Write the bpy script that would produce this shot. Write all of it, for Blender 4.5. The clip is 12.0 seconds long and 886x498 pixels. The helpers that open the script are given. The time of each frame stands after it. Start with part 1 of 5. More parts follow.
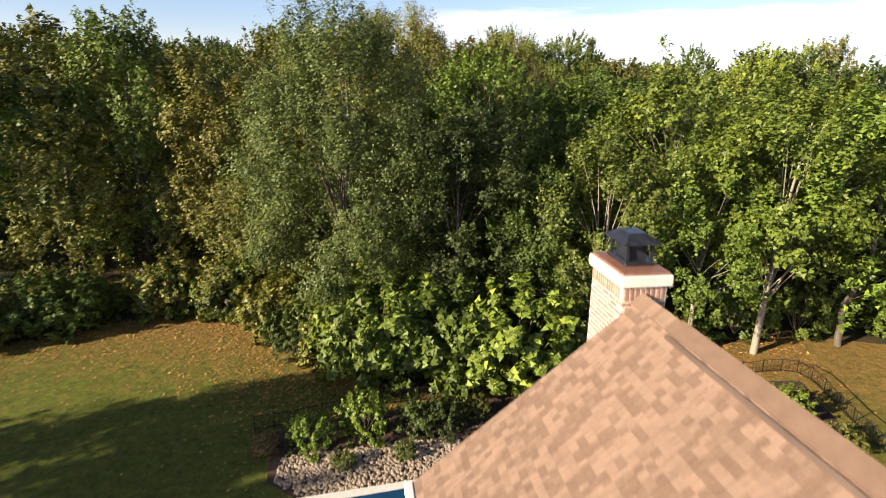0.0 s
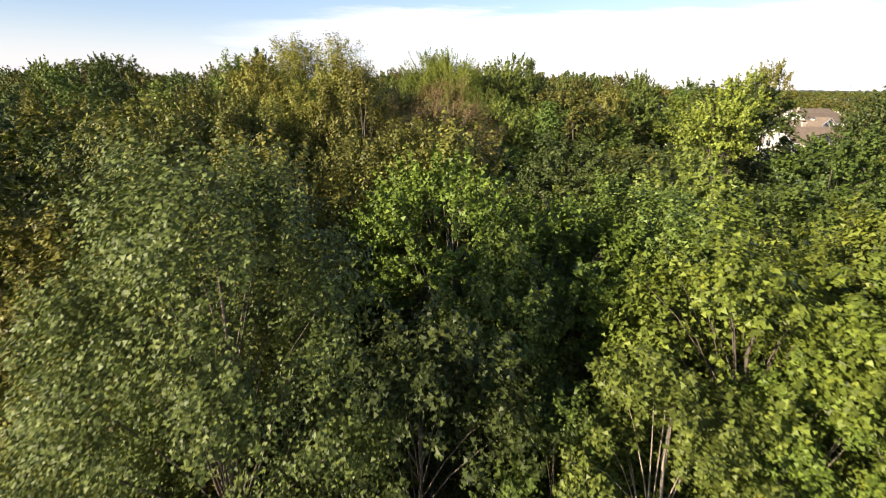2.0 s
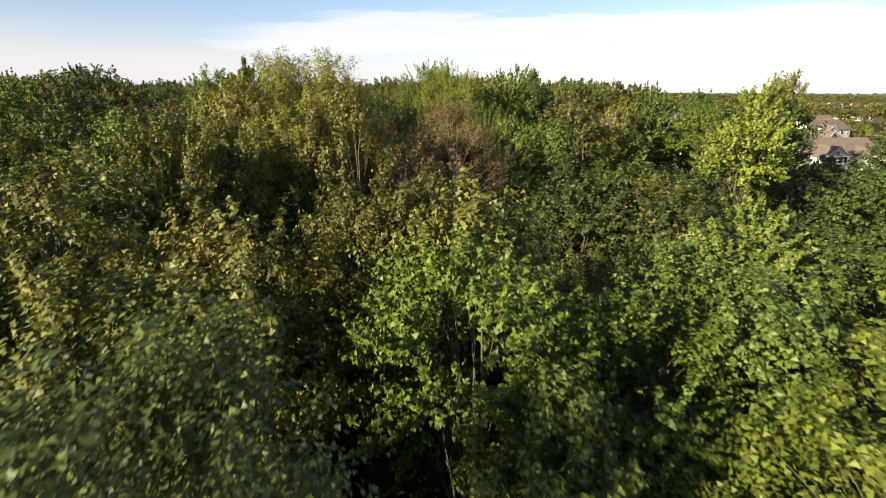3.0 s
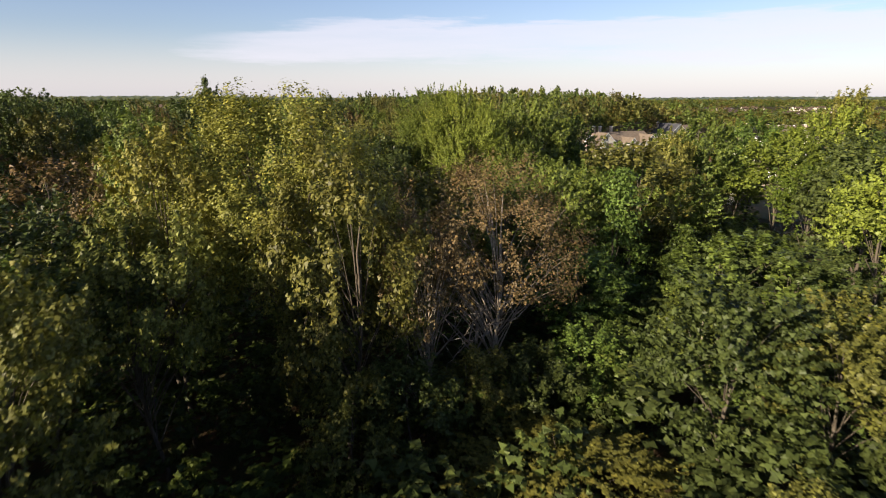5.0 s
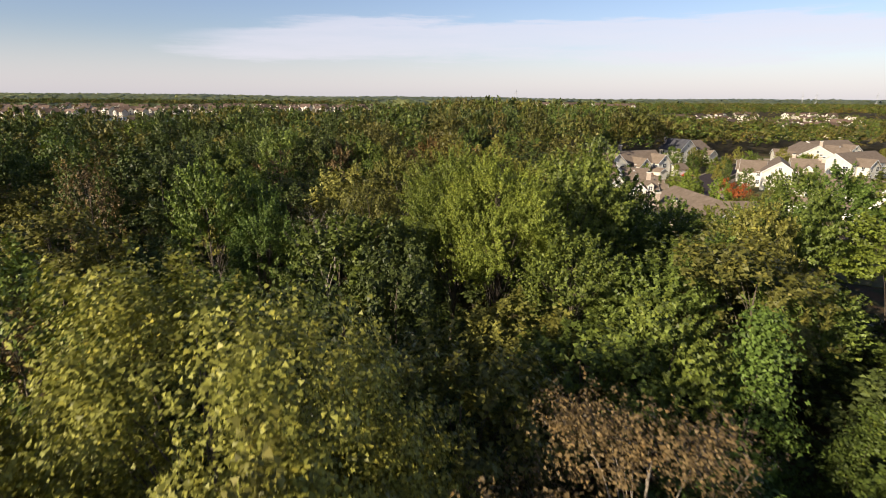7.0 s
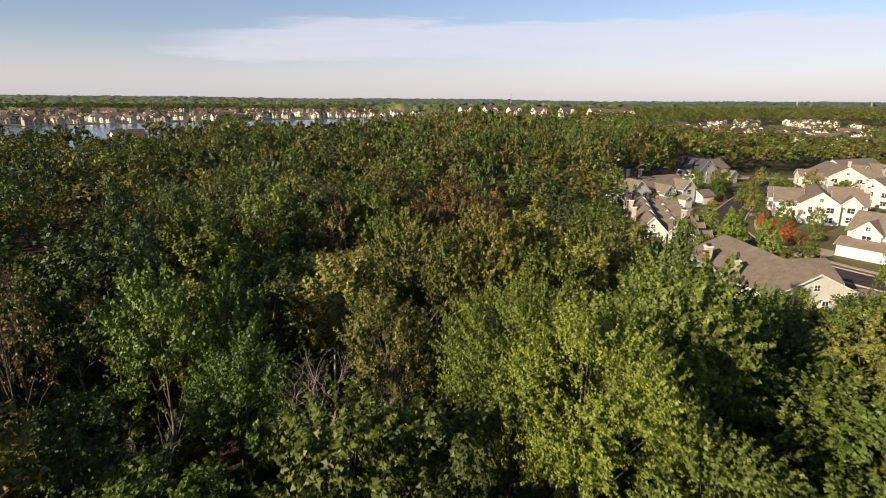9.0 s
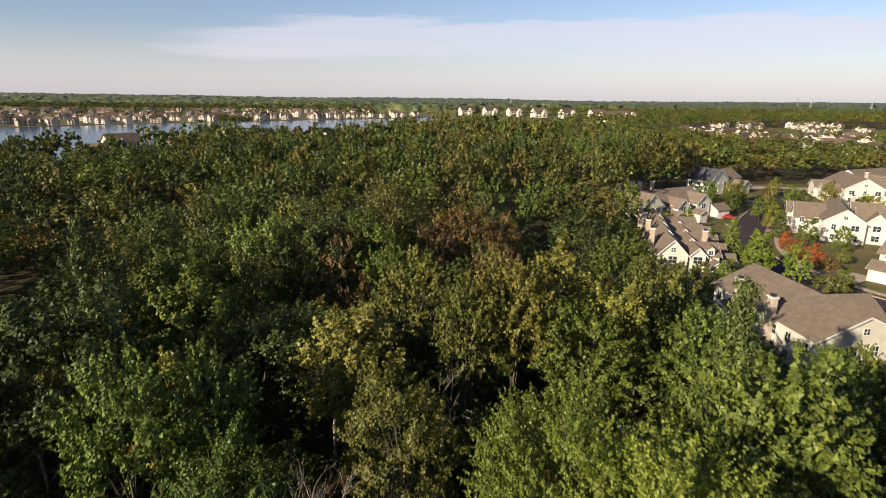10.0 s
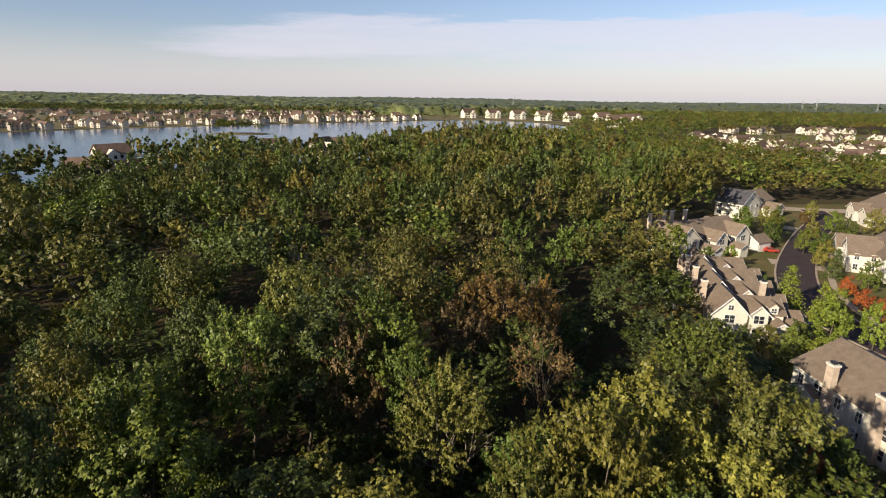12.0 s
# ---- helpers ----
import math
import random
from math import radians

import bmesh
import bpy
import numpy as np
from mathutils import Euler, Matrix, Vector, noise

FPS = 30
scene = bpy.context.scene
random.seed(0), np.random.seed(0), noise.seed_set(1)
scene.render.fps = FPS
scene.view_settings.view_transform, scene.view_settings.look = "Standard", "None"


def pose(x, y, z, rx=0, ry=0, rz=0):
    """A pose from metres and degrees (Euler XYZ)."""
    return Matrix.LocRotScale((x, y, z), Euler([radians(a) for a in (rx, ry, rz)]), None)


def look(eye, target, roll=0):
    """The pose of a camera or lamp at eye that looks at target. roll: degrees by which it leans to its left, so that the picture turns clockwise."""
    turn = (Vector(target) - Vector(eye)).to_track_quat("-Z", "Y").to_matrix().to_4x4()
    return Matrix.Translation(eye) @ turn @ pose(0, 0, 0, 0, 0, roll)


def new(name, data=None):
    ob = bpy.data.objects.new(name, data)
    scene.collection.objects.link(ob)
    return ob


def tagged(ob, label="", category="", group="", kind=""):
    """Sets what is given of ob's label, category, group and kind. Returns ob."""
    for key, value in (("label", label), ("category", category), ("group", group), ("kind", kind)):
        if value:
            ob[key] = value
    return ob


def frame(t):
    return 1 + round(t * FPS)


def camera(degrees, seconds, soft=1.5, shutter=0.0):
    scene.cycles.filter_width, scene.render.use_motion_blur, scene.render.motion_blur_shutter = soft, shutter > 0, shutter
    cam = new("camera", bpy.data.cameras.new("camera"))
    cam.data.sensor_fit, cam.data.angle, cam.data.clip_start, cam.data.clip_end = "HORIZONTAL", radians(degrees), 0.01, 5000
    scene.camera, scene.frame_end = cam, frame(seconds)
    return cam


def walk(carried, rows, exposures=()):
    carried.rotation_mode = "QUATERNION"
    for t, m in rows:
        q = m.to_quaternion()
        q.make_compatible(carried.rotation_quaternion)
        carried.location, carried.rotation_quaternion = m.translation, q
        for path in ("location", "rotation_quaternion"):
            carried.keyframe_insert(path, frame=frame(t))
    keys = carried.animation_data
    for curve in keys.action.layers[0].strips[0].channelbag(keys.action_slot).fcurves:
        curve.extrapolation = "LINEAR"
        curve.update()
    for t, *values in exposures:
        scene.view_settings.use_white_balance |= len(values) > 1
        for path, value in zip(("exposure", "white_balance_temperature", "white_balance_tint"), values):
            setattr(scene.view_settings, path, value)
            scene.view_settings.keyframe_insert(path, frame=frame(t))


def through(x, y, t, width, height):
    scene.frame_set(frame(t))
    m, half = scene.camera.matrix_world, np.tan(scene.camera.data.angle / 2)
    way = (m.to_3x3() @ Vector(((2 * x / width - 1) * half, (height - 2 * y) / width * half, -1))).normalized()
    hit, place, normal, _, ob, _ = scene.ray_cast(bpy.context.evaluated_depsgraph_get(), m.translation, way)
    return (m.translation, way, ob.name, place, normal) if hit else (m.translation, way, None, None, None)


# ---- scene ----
cam = camera(76.0, 12.0, soft=1.0, shutter=0.25)
PATH = [
    (0.00, pose(-0.193, 0.018, 13.184, 74.210, -0.556, 8.620)),
    (0.25, pose(-0.568, 1.441, 13.969, 74.226, -0.356, 6.697)),
    (0.50, pose(-0.915, 2.892, 14.792, 74.250, -0.177, 5.090)),
    (0.75, pose(-1.215, 4.398, 15.662, 74.270, -0.050, 4.012)),
    (1.00, pose(-1.496, 5.963, 16.463, 74.279, -0.041, 3.266)),
    (1.50, pose(-2.086, 9.284, 17.589, 74.228, -0.407, 2.077)),
    (2.00, pose(-2.673, 12.791, 18.464, 74.054, -0.708, 1.433)),
    (2.50, pose(-3.194, 16.256, 19.328, 74.138, -0.747, 1.017)),
    (3.00, pose(-3.856, 20.048, 20.197, 74.356, -0.637, 0.765)),
    (3.50, pose(-4.668, 24.576, 21.011, 74.518, -0.481, 0.513)),
    (3.70, pose(-5.011, 26.493, 21.336, 74.571, -0.417, 0.402)),
    (5.30, pose(-8.586, 44.419, 23.847, 75.043, -0.001, -1.503)),
    (5.50, pose(-8.903, 46.467, 24.446, 75.026, -0.066, -1.643)),
    (6.00, pose(-9.690, 51.625, 25.957, 74.996, -0.211, -1.995)),
    (6.50, pose(-10.474, 56.985, 27.510, 74.982, -0.317, -2.332)),
    (7.00, pose(-11.329, 62.377, 29.096, 74.893, -0.428, -2.519)),
    (9.00, pose(-14.631, 82.587, 35.515, 75.004, -0.453, -3.165)),
    (9.50, pose(-15.274, 87.389, 37.163, 75.013, -0.511, -3.228)),
    (10.00, pose(-15.905, 92.282, 38.681, 74.896, -0.637, -3.299)),
    (10.50, pose(-16.691, 97.280, 40.178, 74.967, -0.69, -3.274)),
    (11.00, pose(-17.375, 102.144, 41.668, 74.936, -0.74, -3.242)),
    (11.50, pose(-18.089, 106.956, 43.199, 74.906, -0.78, -3.275)),
    (12.00, pose(-18.744, 111.844, 44.723, 74.80, -0.80, -3.234)),
]
EXPO = [(0.0, 1.02), (1.5, 1.05), (2.5, 0.94), (3.5, 0.80), (5.5, 0.54), (7.0, 0.45), (9.0, 0.38), (12.0, 0.36)]
walk(cam, PATH, EXPO)

# ---------------------------------------------------------------- sky and sun
SUN_TO = Vector((-0.78, -0.63, 0.0)).normalized()
SUN_ELEV = radians(21)
world = bpy.data.worlds.new("sky")
scene.world = world
world.use_nodes = True
wn, wl = world.node_tree.nodes, world.node_tree.links
wn.clear()


def wnode(kind, **kw):
    n = wn.new(kind)
    for k, v in kw.items():
        n.inputs[k].default_value = v
    return n


sky = wnode("ShaderNodeTexSky")
sky.sky_type, sky.sun_disc = "NISHITA", False
sky.sun_elevation = SUN_ELEV
sky.sun_rotation = math.atan2(SUN_TO.x, SUN_TO.y)
sky.air_density, sky.dust_density, sky.ozone_density = 1.0, 0.6, 1.5
co = wnode("ShaderNodeTexCoord")
sep = wnode("ShaderNodeSeparateXYZ")
wl.new(co.outputs["Generated"], sep.inputs[0])
stretch = wnode("ShaderNodeMapping")
stretch.inputs["Scale"].default_value = (2.2, 2.2, 22.0)
wl.new(co.outputs["Generated"], stretch.inputs[0])
cn = wnode("ShaderNodeTexNoise", Scale=1.6, Detail=6.0, Roughness=0.62)
wl.new(stretch.outputs[0], cn.inputs["Vector"])


def wmath(op, a, b, clamp=False):
    n = wn.new("ShaderNodeMath")
    n.operation, n.use_clamp = op, clamp
    for i, v in enumerate((a, b)):
        if isinstance(v, (int, float)):
            n.inputs[i].default_value = v
        else:
            wl.new(v, n.inputs[i])
    return n.outputs[0]


def wramp(v, lo, hi):
    n = wnode("ShaderNodeMapRange")
    n.interpolation_type = "SMOOTHSTEP"
    n.inputs["From Min"].default_value, n.inputs["From Max"].default_value = lo, hi
    wl.new(v, n.inputs["Value"])
    return n.outputs[0]


# a long low bank of thin cloud, ragged at its left end and top
wob = wmath("MULTIPLY", wmath("SUBTRACT", cn.outputs["Fac"], 0.5), 0.10)
high = wmath("ADD", sep.outputs["Z"], wob)
side = wmath("ADD", sep.outputs["X"], wmath("MULTIPLY", wob, 3.0))
lift = wmath("MULTIPLY", wmath("MINIMUM", wmath("ADD", side, 0.12), 0.0), -0.13)
bank = wmath("MULTIPLY", wramp(wmath("ADD", high, lift), 0.126, 0.110), wramp(high, 0.035, 0.075))
bank = wmath("MULTIPLY", bank, wramp(side, -0.47, -0.22))
bank = wmath("MULTIPLY", bank, wmath("ADD", wmath("MULTIPLY", cn.outputs["Fac"], 0.7), 0.42), True)
haze = wmath("MULTIPLY", wramp(sep.outputs["Z"], 0.11, 0.0), 0.55)
veil = wmath("MAXIMUM", wmath("MULTIPLY", bank, 0.82), haze)
mixc = wn.new("ShaderNodeMix")
mixc.data_type = "RGBA"
wl.new(veil, mixc.inputs["Factor"])
deep = wn.new("ShaderNodeMix")
deep.data_type, deep.blend_type = "RGBA", "MULTIPLY"
deep.inputs["Factor"].default_value = 1.0
wl.new(sky.outputs[0], deep.inputs[6])
deep.inputs[7].default_value = (1.0, 0.96, 1.14, 1)
wl.new(deep.outputs[2], mixc.inputs[6])
mixc.inputs[7].default_value = (7.0, 6.75, 7.6, 1)
# the clear sky deepens towards the zenith
zen = wnode("ShaderNodeMapRange")
zen.interpolation_type = "SMOOTHSTEP"
for k_, v_ in (("From Min", 0.14), ("From Max", 0.75), ("To Min", 1.0), ("To Max", 0.42)):
    zen.inputs[k_].default_value = v_
wl.new(sep.outputs["Z"], zen.inputs["Value"])
dome = wn.new("ShaderNodeVectorMath")
dome.operation = "SCALE"
wl.new(mixc.outputs[2], dome.inputs[0])
wl.new(zen.outputs[0], dome.inputs["Scale"])
bg = wnode("ShaderNodeBackground", Strength=0.089)
wl.new(dome.outputs[0], bg.inputs[0])
wo = wnode("ShaderNodeOutputWorld")
wl.new(bg.outputs[0], wo.inputs[0])

sun = new("sun", bpy.data.lights.new("sun", "SUN"))
sun.data.energy, sun.data.angle, sun.data.color = 5.0, radians(0.6), (1.0, 0.86, 0.66)
sun.matrix_world = look((-200, -150, 150), (-200 - SUN_TO.x * math.cos(SUN_ELEV), -150 - SUN_TO.y * math.cos(SUN_ELEV), 150 - math.sin(SUN_ELEV)))


# ---------------------------------------------------------------- materials
class Mat:
    """A node material in the making."""

    def __init__(self, name, rough=0.8, metal=0.0, spec=0.3):
        self.m = bpy.data.materials.new(name)
        self.m.use_nodes = True
        self.n, self.l = self.m.node_tree.nodes, self.m.node_tree.links
        self.p = self.n["Principled BSDF"]
        self.p.inputs["Roughness"].default_value = rough
        self.p.inputs["Metallic"].default_value = metal
        self.p.inputs["Specular IOR Level"].default_value = spec

    def put(self, sock, v):
        if isinstance(v, (int, float)):
            sock.default_value = v
        elif isinstance(v, tuple):
            sock.default_value = (*v, 1) if len(v) == 3 else v
        else:
            self.l.new(v, sock)

    def coord(self, scale=(1, 1, 1), space="Object"):
        c, m = self.n.new("ShaderNodeTexCoord"), self.n.new("ShaderNodeMapping")
        m.inputs["Scale"].default_value = scale
        self.l.new(c.outputs[space], m.inputs[0])
        return m.outputs[0]

    def place(self):
        return self.n.new("ShaderNodeNewGeometry").outputs["Position"]

    def noise(self, scale, vec=None, detail=4.0, rough=0.6):
        n = self.n.new("ShaderNodeTexNoise")
        n.inputs["Scale"].default_value, n.inputs["Detail"].default_value, n.inputs["Roughness"].default_value = scale, detail, rough
        self.l.new(vec or self.place(), n.inputs["Vector"])
        return n.outputs["Fac"]

    def fit(self, v, lo, hi, to0=0.0, to1=1.0):
        n = self.n.new("ShaderNodeMapRange")
        for k, x in zip(("From Min", "From Max", "To Min", "To Max"), (lo, hi, to0, to1)):
            n.inputs[k].default_value = x
        self.l.new(v, n.inputs["Value"])
        return n.outputs[0]

    def mix(self, f, a, b, blend="MIX"):
        n = self.n.new("ShaderNodeMix")
        n.data_type, n.blend_type = "RGBA", blend
        self.put(n.inputs["Factor"], f)
        self.put(n.inputs[6], a)
        self.put(n.inputs[7], b)
        return n.outputs[2]

    def ramp(self, v, stops, mode="LINEAR"):
        n = self.n.new("ShaderNodeValToRGB")
        n.color_ramp.interpolation = mode
        e = n.color_ramp.elements
        e[0].position, e[0].color = stops[0][0], (*stops[0][1], 1)
        e[1].position, e[1].color = stops[-1][0], (*stops[-1][1], 1)
        for pos, c in stops[1:-1]:
            e.new(pos).color = (*c, 1)
        self.l.new(v, n.inputs[0])
        return n.outputs[0]

    def scale(self, col, v):
        """A colour times a value."""
        n = self.n.new("ShaderNodeVectorMath")
        n.operation = "SCALE"
        self.put(n.inputs[0], col)
        self.put(n.inputs["Scale"], v)
        return n.outputs[0]

    def bump(self, v, dist, strength=1.0):
        b = self.n.new("ShaderNodeBump")
        b.inputs["Distance"].default_value, b.inputs["Strength"].default_value = dist, strength
        self.l.new(v, b.inputs["Height"])
        self.l.new(b.outputs[0], self.p.inputs["Normal"])

    def colour(self, v):
        self.put(self.p.inputs["Base Color"], v)
        return self


def leafy(name, stops, through=0.13, tint=False):
    """Leaves: colour by tree, by leaf and by patches, with light passing through them."""
    k = Mat(name, 0.50, 0.0, 0.28)
    if tint:
        a = k.n.new("ShaderNodeAttribute")
        a.attribute_name = "tint"
        own = a.outputs["Fac"]
    else:
        own = k.n.new("ShaderNodeObjectInfo").outputs["Random"]
    wn_ = k.n.new("ShaderNodeTexWhiteNoise")
    wn_.noise_dimensions = "1D"
    k.l.new(k.fit(own, 0, 1, 0, 977.0), wn_.inputs["W"])
    base = k.scale(k.ramp(own, stops), k.fit(wn_.outputs["Value"], 0, 1, 0.84, 1.46))
    isl = k.n.new("ShaderNodeNewGeometry").outputs["Random Per Island"]
    one = k.scale(base, k.fit(isl, 0, 1, 0.54, 1.52))
    patch = k.fit(k.noise(0.45, detail=2), 0.42, 0.72)
    warm = k.mix(k.fit(isl, 0.72, 1.0, 0.0, 0.55), one, k.mix(1.0, one, (1.55, 1.12, 0.55), "MULTIPLY"))
    col = k.mix(patch, one, warm)
    k.colour(col)
    t = k.n.new("ShaderNodeBsdfTranslucent")
    k.l.new(k.mix(1.0, col, (1.15, 1.25, 0.5), "MULTIPLY"), t.inputs[0])
    m = k.n.new("ShaderNodeMixShader")
    m.inputs[0].default_value = through
    k.l.new(k.p.outputs[0], m.inputs[1])
    k.l.new(t.outputs[0], m.inputs[2])
    k.l.new(m.outputs[0], k.n["Material Output"].inputs[0])
    return k.m


LEAF = {
    "deep": leafy("leaf_deep_green", [(0, (0.066, 0.088, 0.024)), (1, (0.084, 0.104, 0.027))]),
    "green": leafy("leaf_green", [(0, (0.080, 0.122, 0.024)), (1, (0.122, 0.148, 0.028))]),
    "bright": leafy("leaf_bright_green", [(0, (0.122, 0.178, 0.026)), (1, (0.168, 0.196, 0.030))]),
    "olive": leafy("leaf_olive", [(0, (0.138, 0.146, 0.033)), (1, (0.168, 0.158, 0.036))]),
    "yellow": leafy("leaf_yellow_green", [(0, (0.180, 0.182, 0.036)), (1, (0.192, 0.176, 0.036))]),
    "brown": leafy("leaf_dry_brown", [(0, (0.135, 0.098, 0.046)), (1, (0.160, 0.108, 0.046))], 0.15),
    "orange": leafy("leaf_orange", [(0, (0.150, 0.100, 0.034)), (1, (0.180, 0.112, 0.034))]),
    "fallen": leafy("leaf_fallen", [(0, (0.36, 0.20, 0.07)), (1, (0.36, 0.20, 0.07))], 0.05),
    "red": leafy("leaf_red", [(0, (0.290, 0.075, 0.024)), (1, (0.330, 0.120, 0.026))]),
}
WOODS = leafy("leaf_woods", [(0.0, (0.068, 0.084, 0.027)), (0.3, (0.080, 0.112, 0.025)), (0.5, (0.112, 0.136, 0.025)),
                             (0.68, (0.122, 0.120, 0.030)), (0.82, (0.128, 0.104, 0.033)), (0.92, (0.172, 0.158, 0.030)), (1.0, (0.160, 0.096, 0.027))], 0.16, True)


def bark(name, c0, c1):
    k = Mat(name, 0.9)
    g = k.noise(3.0, k.coord((6, 6, 0.8)), 5)
    k.colour(k.mix(k.fit(g, 0.3, 0.7), c0, c1))
    k.bump(g, 0.03)
    return k.m


BARK = bark("bark_grey_brown", (0.085, 0.066, 0.048), (0.20, 0.165, 0.125))
PALE_BARK = bark("bark_pale", (0.26, 0.215, 0.16), (0.47, 0.40, 0.31))
DEAD_WOOD = bark("dead_wood", (0.24, 0.205, 0.17), (0.44, 0.38, 0.32))


def ground_mat():
    k = Mat("forest_floor", 0.95)
    f = k.noise(0.35, detail=6)
    g = k.noise(5.0, detail=5, rough=0.75)
    litter = k.mix(k.fit(g, 0.35, 0.7), (0.045, 0.030, 0.017), (0.150, 0.085, 0.038))
    moss = k.mix(k.fit(g, 0.3, 0.7), (0.030, 0.042, 0.014), (0.075, 0.088, 0.028))
    k.colour(k.mix(k.fit(f, 0.42, 0.62), litter, moss))
    k.bump(g, 0.12)
    return k.m


def shingle_mat(name, by_piece):
    """Brown asphalt shingles whose tabs differ in tone."""
    k = Mat(name, 0.92)
    g = k.noise(7.0, k.coord(), 5, 0.65)
    own = k.n.new("ShaderNodeNewGeometry").outputs["Random Per Island"] if by_piece else k.n.new("ShaderNodeObjectInfo").outputs["Random"]
    col = k.mix(k.fit(own, 0.25, 0.75), (0.200, 0.126, 0.087), (0.292, 0.190, 0.134))
    col = k.scale(col, k.fit(g, 0.3, 0.7, 0.85, 1.12))
    k.colour(k.scale(col, k.fit(k.noise(110.0, k.coord(), 3, 0.7), 0.25, 0.75, 0.80, 1.20)))
    return k.m


def lawn_mat():
    k = Mat("lawn", 0.9)
    big = k.noise(0.16, detail=3)
    mid = k.noise(1.1, detail=5)
    fine = k.noise(14.0, detail=4, rough=0.8)
    green = k.mix(k.fit(fine, 0.3, 0.7), (0.070, 0.100, 0.012), (0.200, 0.205, 0.026))
    dry = k.mix(k.fit(fine, 0.3, 0.7), (0.190, 0.110, 0.026), (0.400, 0.250, 0.065))
    sx = k.n.new("ShaderNodeSeparateXYZ")
    k.l.new(k.place(), sx.inputs[0])
    worn = k.fit(k.noise(2.6, detail=4, rough=0.75), 0.3, 0.7, 0.55, 1.35)
    green, dry = k.scale(green, worn), k.scale(dry, worn)
    edge = k.fit(sx.outputs["Y"], 19.5, 28.0)
    a = k.n.new("ShaderNodeMath")
    a.operation = "ADD"
    k.l.new(edge, a.inputs[0])
    k.l.new(k.fit(mid, 0.3, 0.7, -0.45, 0.4), a.inputs[1])
    a.use_clamp = True
    k.colour(k.mix(a.outputs[0], green, dry))
    k.bump(fine, 0.05)
    return k.m


def plain(name, c0, c1, scale=3.0, rough=0.85, bump=0.0, metal=0.0, spec=0.3, obj=0.0, fine=None):
    k = Mat(name, rough, metal, spec)
    g = k.noise(scale, k.coord(), 5, 0.65)
    col = k.mix(k.fit(g, 0.32, 0.68), c0, c1)
    if fine:
        col = k.scale(col, k.fit(k.noise(fine, k.coord(), 3, 0.7), 0.25, 0.75, 0.82, 1.18))
    if obj:
        col = k.scale(col, k.fit(k.n.new("ShaderNodeObjectInfo").outputs["Random"], 0, 1, 1 - obj, 1 + obj))
    k.colour(col)
    if bump:
        k.bump(g, bump)
    return k.m


GROUND, LAWN = ground_mat(), lawn_mat()
SHINGLE, SHINGLES = shingle_mat("asphalt_shingle", False), shingle_mat("asphalt_shingles", True)
FAR_SHINGLE = plain("weathered_shingle", (0.190, 0.146, 0.108), (0.275, 0.215, 0.165), 0.9, 0.92, fine=9.0)
DARK_SHINGLE = plain("dark_shingle", (0.060, 0.062, 0.075), (0.110, 0.108, 0.120), 0.9, 0.9, fine=9.0)
BROWN_ROOF = plain("brown_roof", (0.105, 0.072, 0.056), (0.190, 0.130, 0.100), 0.4, 0.92, obj=0.35)
SIDING = plain("cream_siding", (0.66, 0.62, 0.52), (0.76, 0.72, 0.62), 0.7, 0.7, fine=6.0)
FAR_WALL = plain("far_house_wall", (0.52, 0.46, 0.38), (0.70, 0.64, 0.54), 0.2, 0.8, obj=0.35)
WHITE = plain("white_paint", (0.74, 0.74, 0.72), (0.82, 0.82, 0.80), 5.0, 0.55)
BRICK = plain("pale_red_brick", (0.34, 0.165, 0.115), (0.50, 0.30, 0.215), 14.0, 0.9, 0.004, obj=0.22, fine=60)
MORTAR = plain("mortar", (0.60, 0.54, 0.46), (0.72, 0.66, 0.57), 20.0, 0.95)
CAP_STONE = plain("limestone_cap", (0.70, 0.66, 0.58), (0.80, 0.77, 0.70), 6.0, 0.8)
CAP_RUST = plain("rusty_copper_pan", (0.30, 0.135, 0.085), (0.42, 0.215, 0.140), 7.0, 0.5, metal=0.35)
DARK_METAL = plain("dark_painted_metal", (0.030, 0.032, 0.042), (0.070, 0.074, 0.090), 8.0, 0.35, metal=0.5)
FENCE_METAL = plain("black_fence_metal", (0.012, 0.012, 0.012), (0.03, 0.028, 0.026), 5.0, 0.5)
ASPHALT = plain("dark_asphalt", (0.050, 0.036, 0.040), (0.075, 0.056, 0.060), 0.3, 0.85, fine=5.0)
CONCRETE = plain("concrete", (0.42, 0.34, 0.27), (0.54, 0.45, 0.36), 0.5, 0.9, fine=6.0)
MULCH = plain("mulch", (0.045, 0.030, 0.022), (0.11, 0.07, 0.05), 6.0, 0.95, 0.05)
PEBBLE = plain("river_pebble", (0.32, 0.235, 0.165), (0.52, 0.41, 0.30), 11.0, 0.85, obj=0.3)
VILLAGE_GRASS = plain("village_grass", (0.085, 0.105, 0.028), (0.200, 0.145, 0.060), 0.09, 0.9, fine=1.4)
SHORE = plain("shore_grass", (0.120, 0.120, 0.045), (0.230, 0.180, 0.090), 0.03, 0.9)
CAR_RED = plain("red_car_paint", (0.40, 0.035, 0.02), (0.46, 0.05, 0.025), 1.0, 0.3, spec=0.6)
RUBBER = plain("black_rubber", (0.012, 0.012, 0.012), (0.025, 0.025, 0.025), 9.0, 0.8)
STEEL = plain("galvanised_steel", (0.45, 0.46, 0.48), (0.56, 0.57, 0.58), 1.0, 0.5, metal=0.6)


def glass_mat():
    k = Mat("window_glass", 0.08, 0.0, 0.7)
    k.colour(k.mix(k.fit(k.noise(0.8), 0.3, 0.7), (0.020, 0.024, 0.030), (0.055, 0.060, 0.068)))
    return k.m


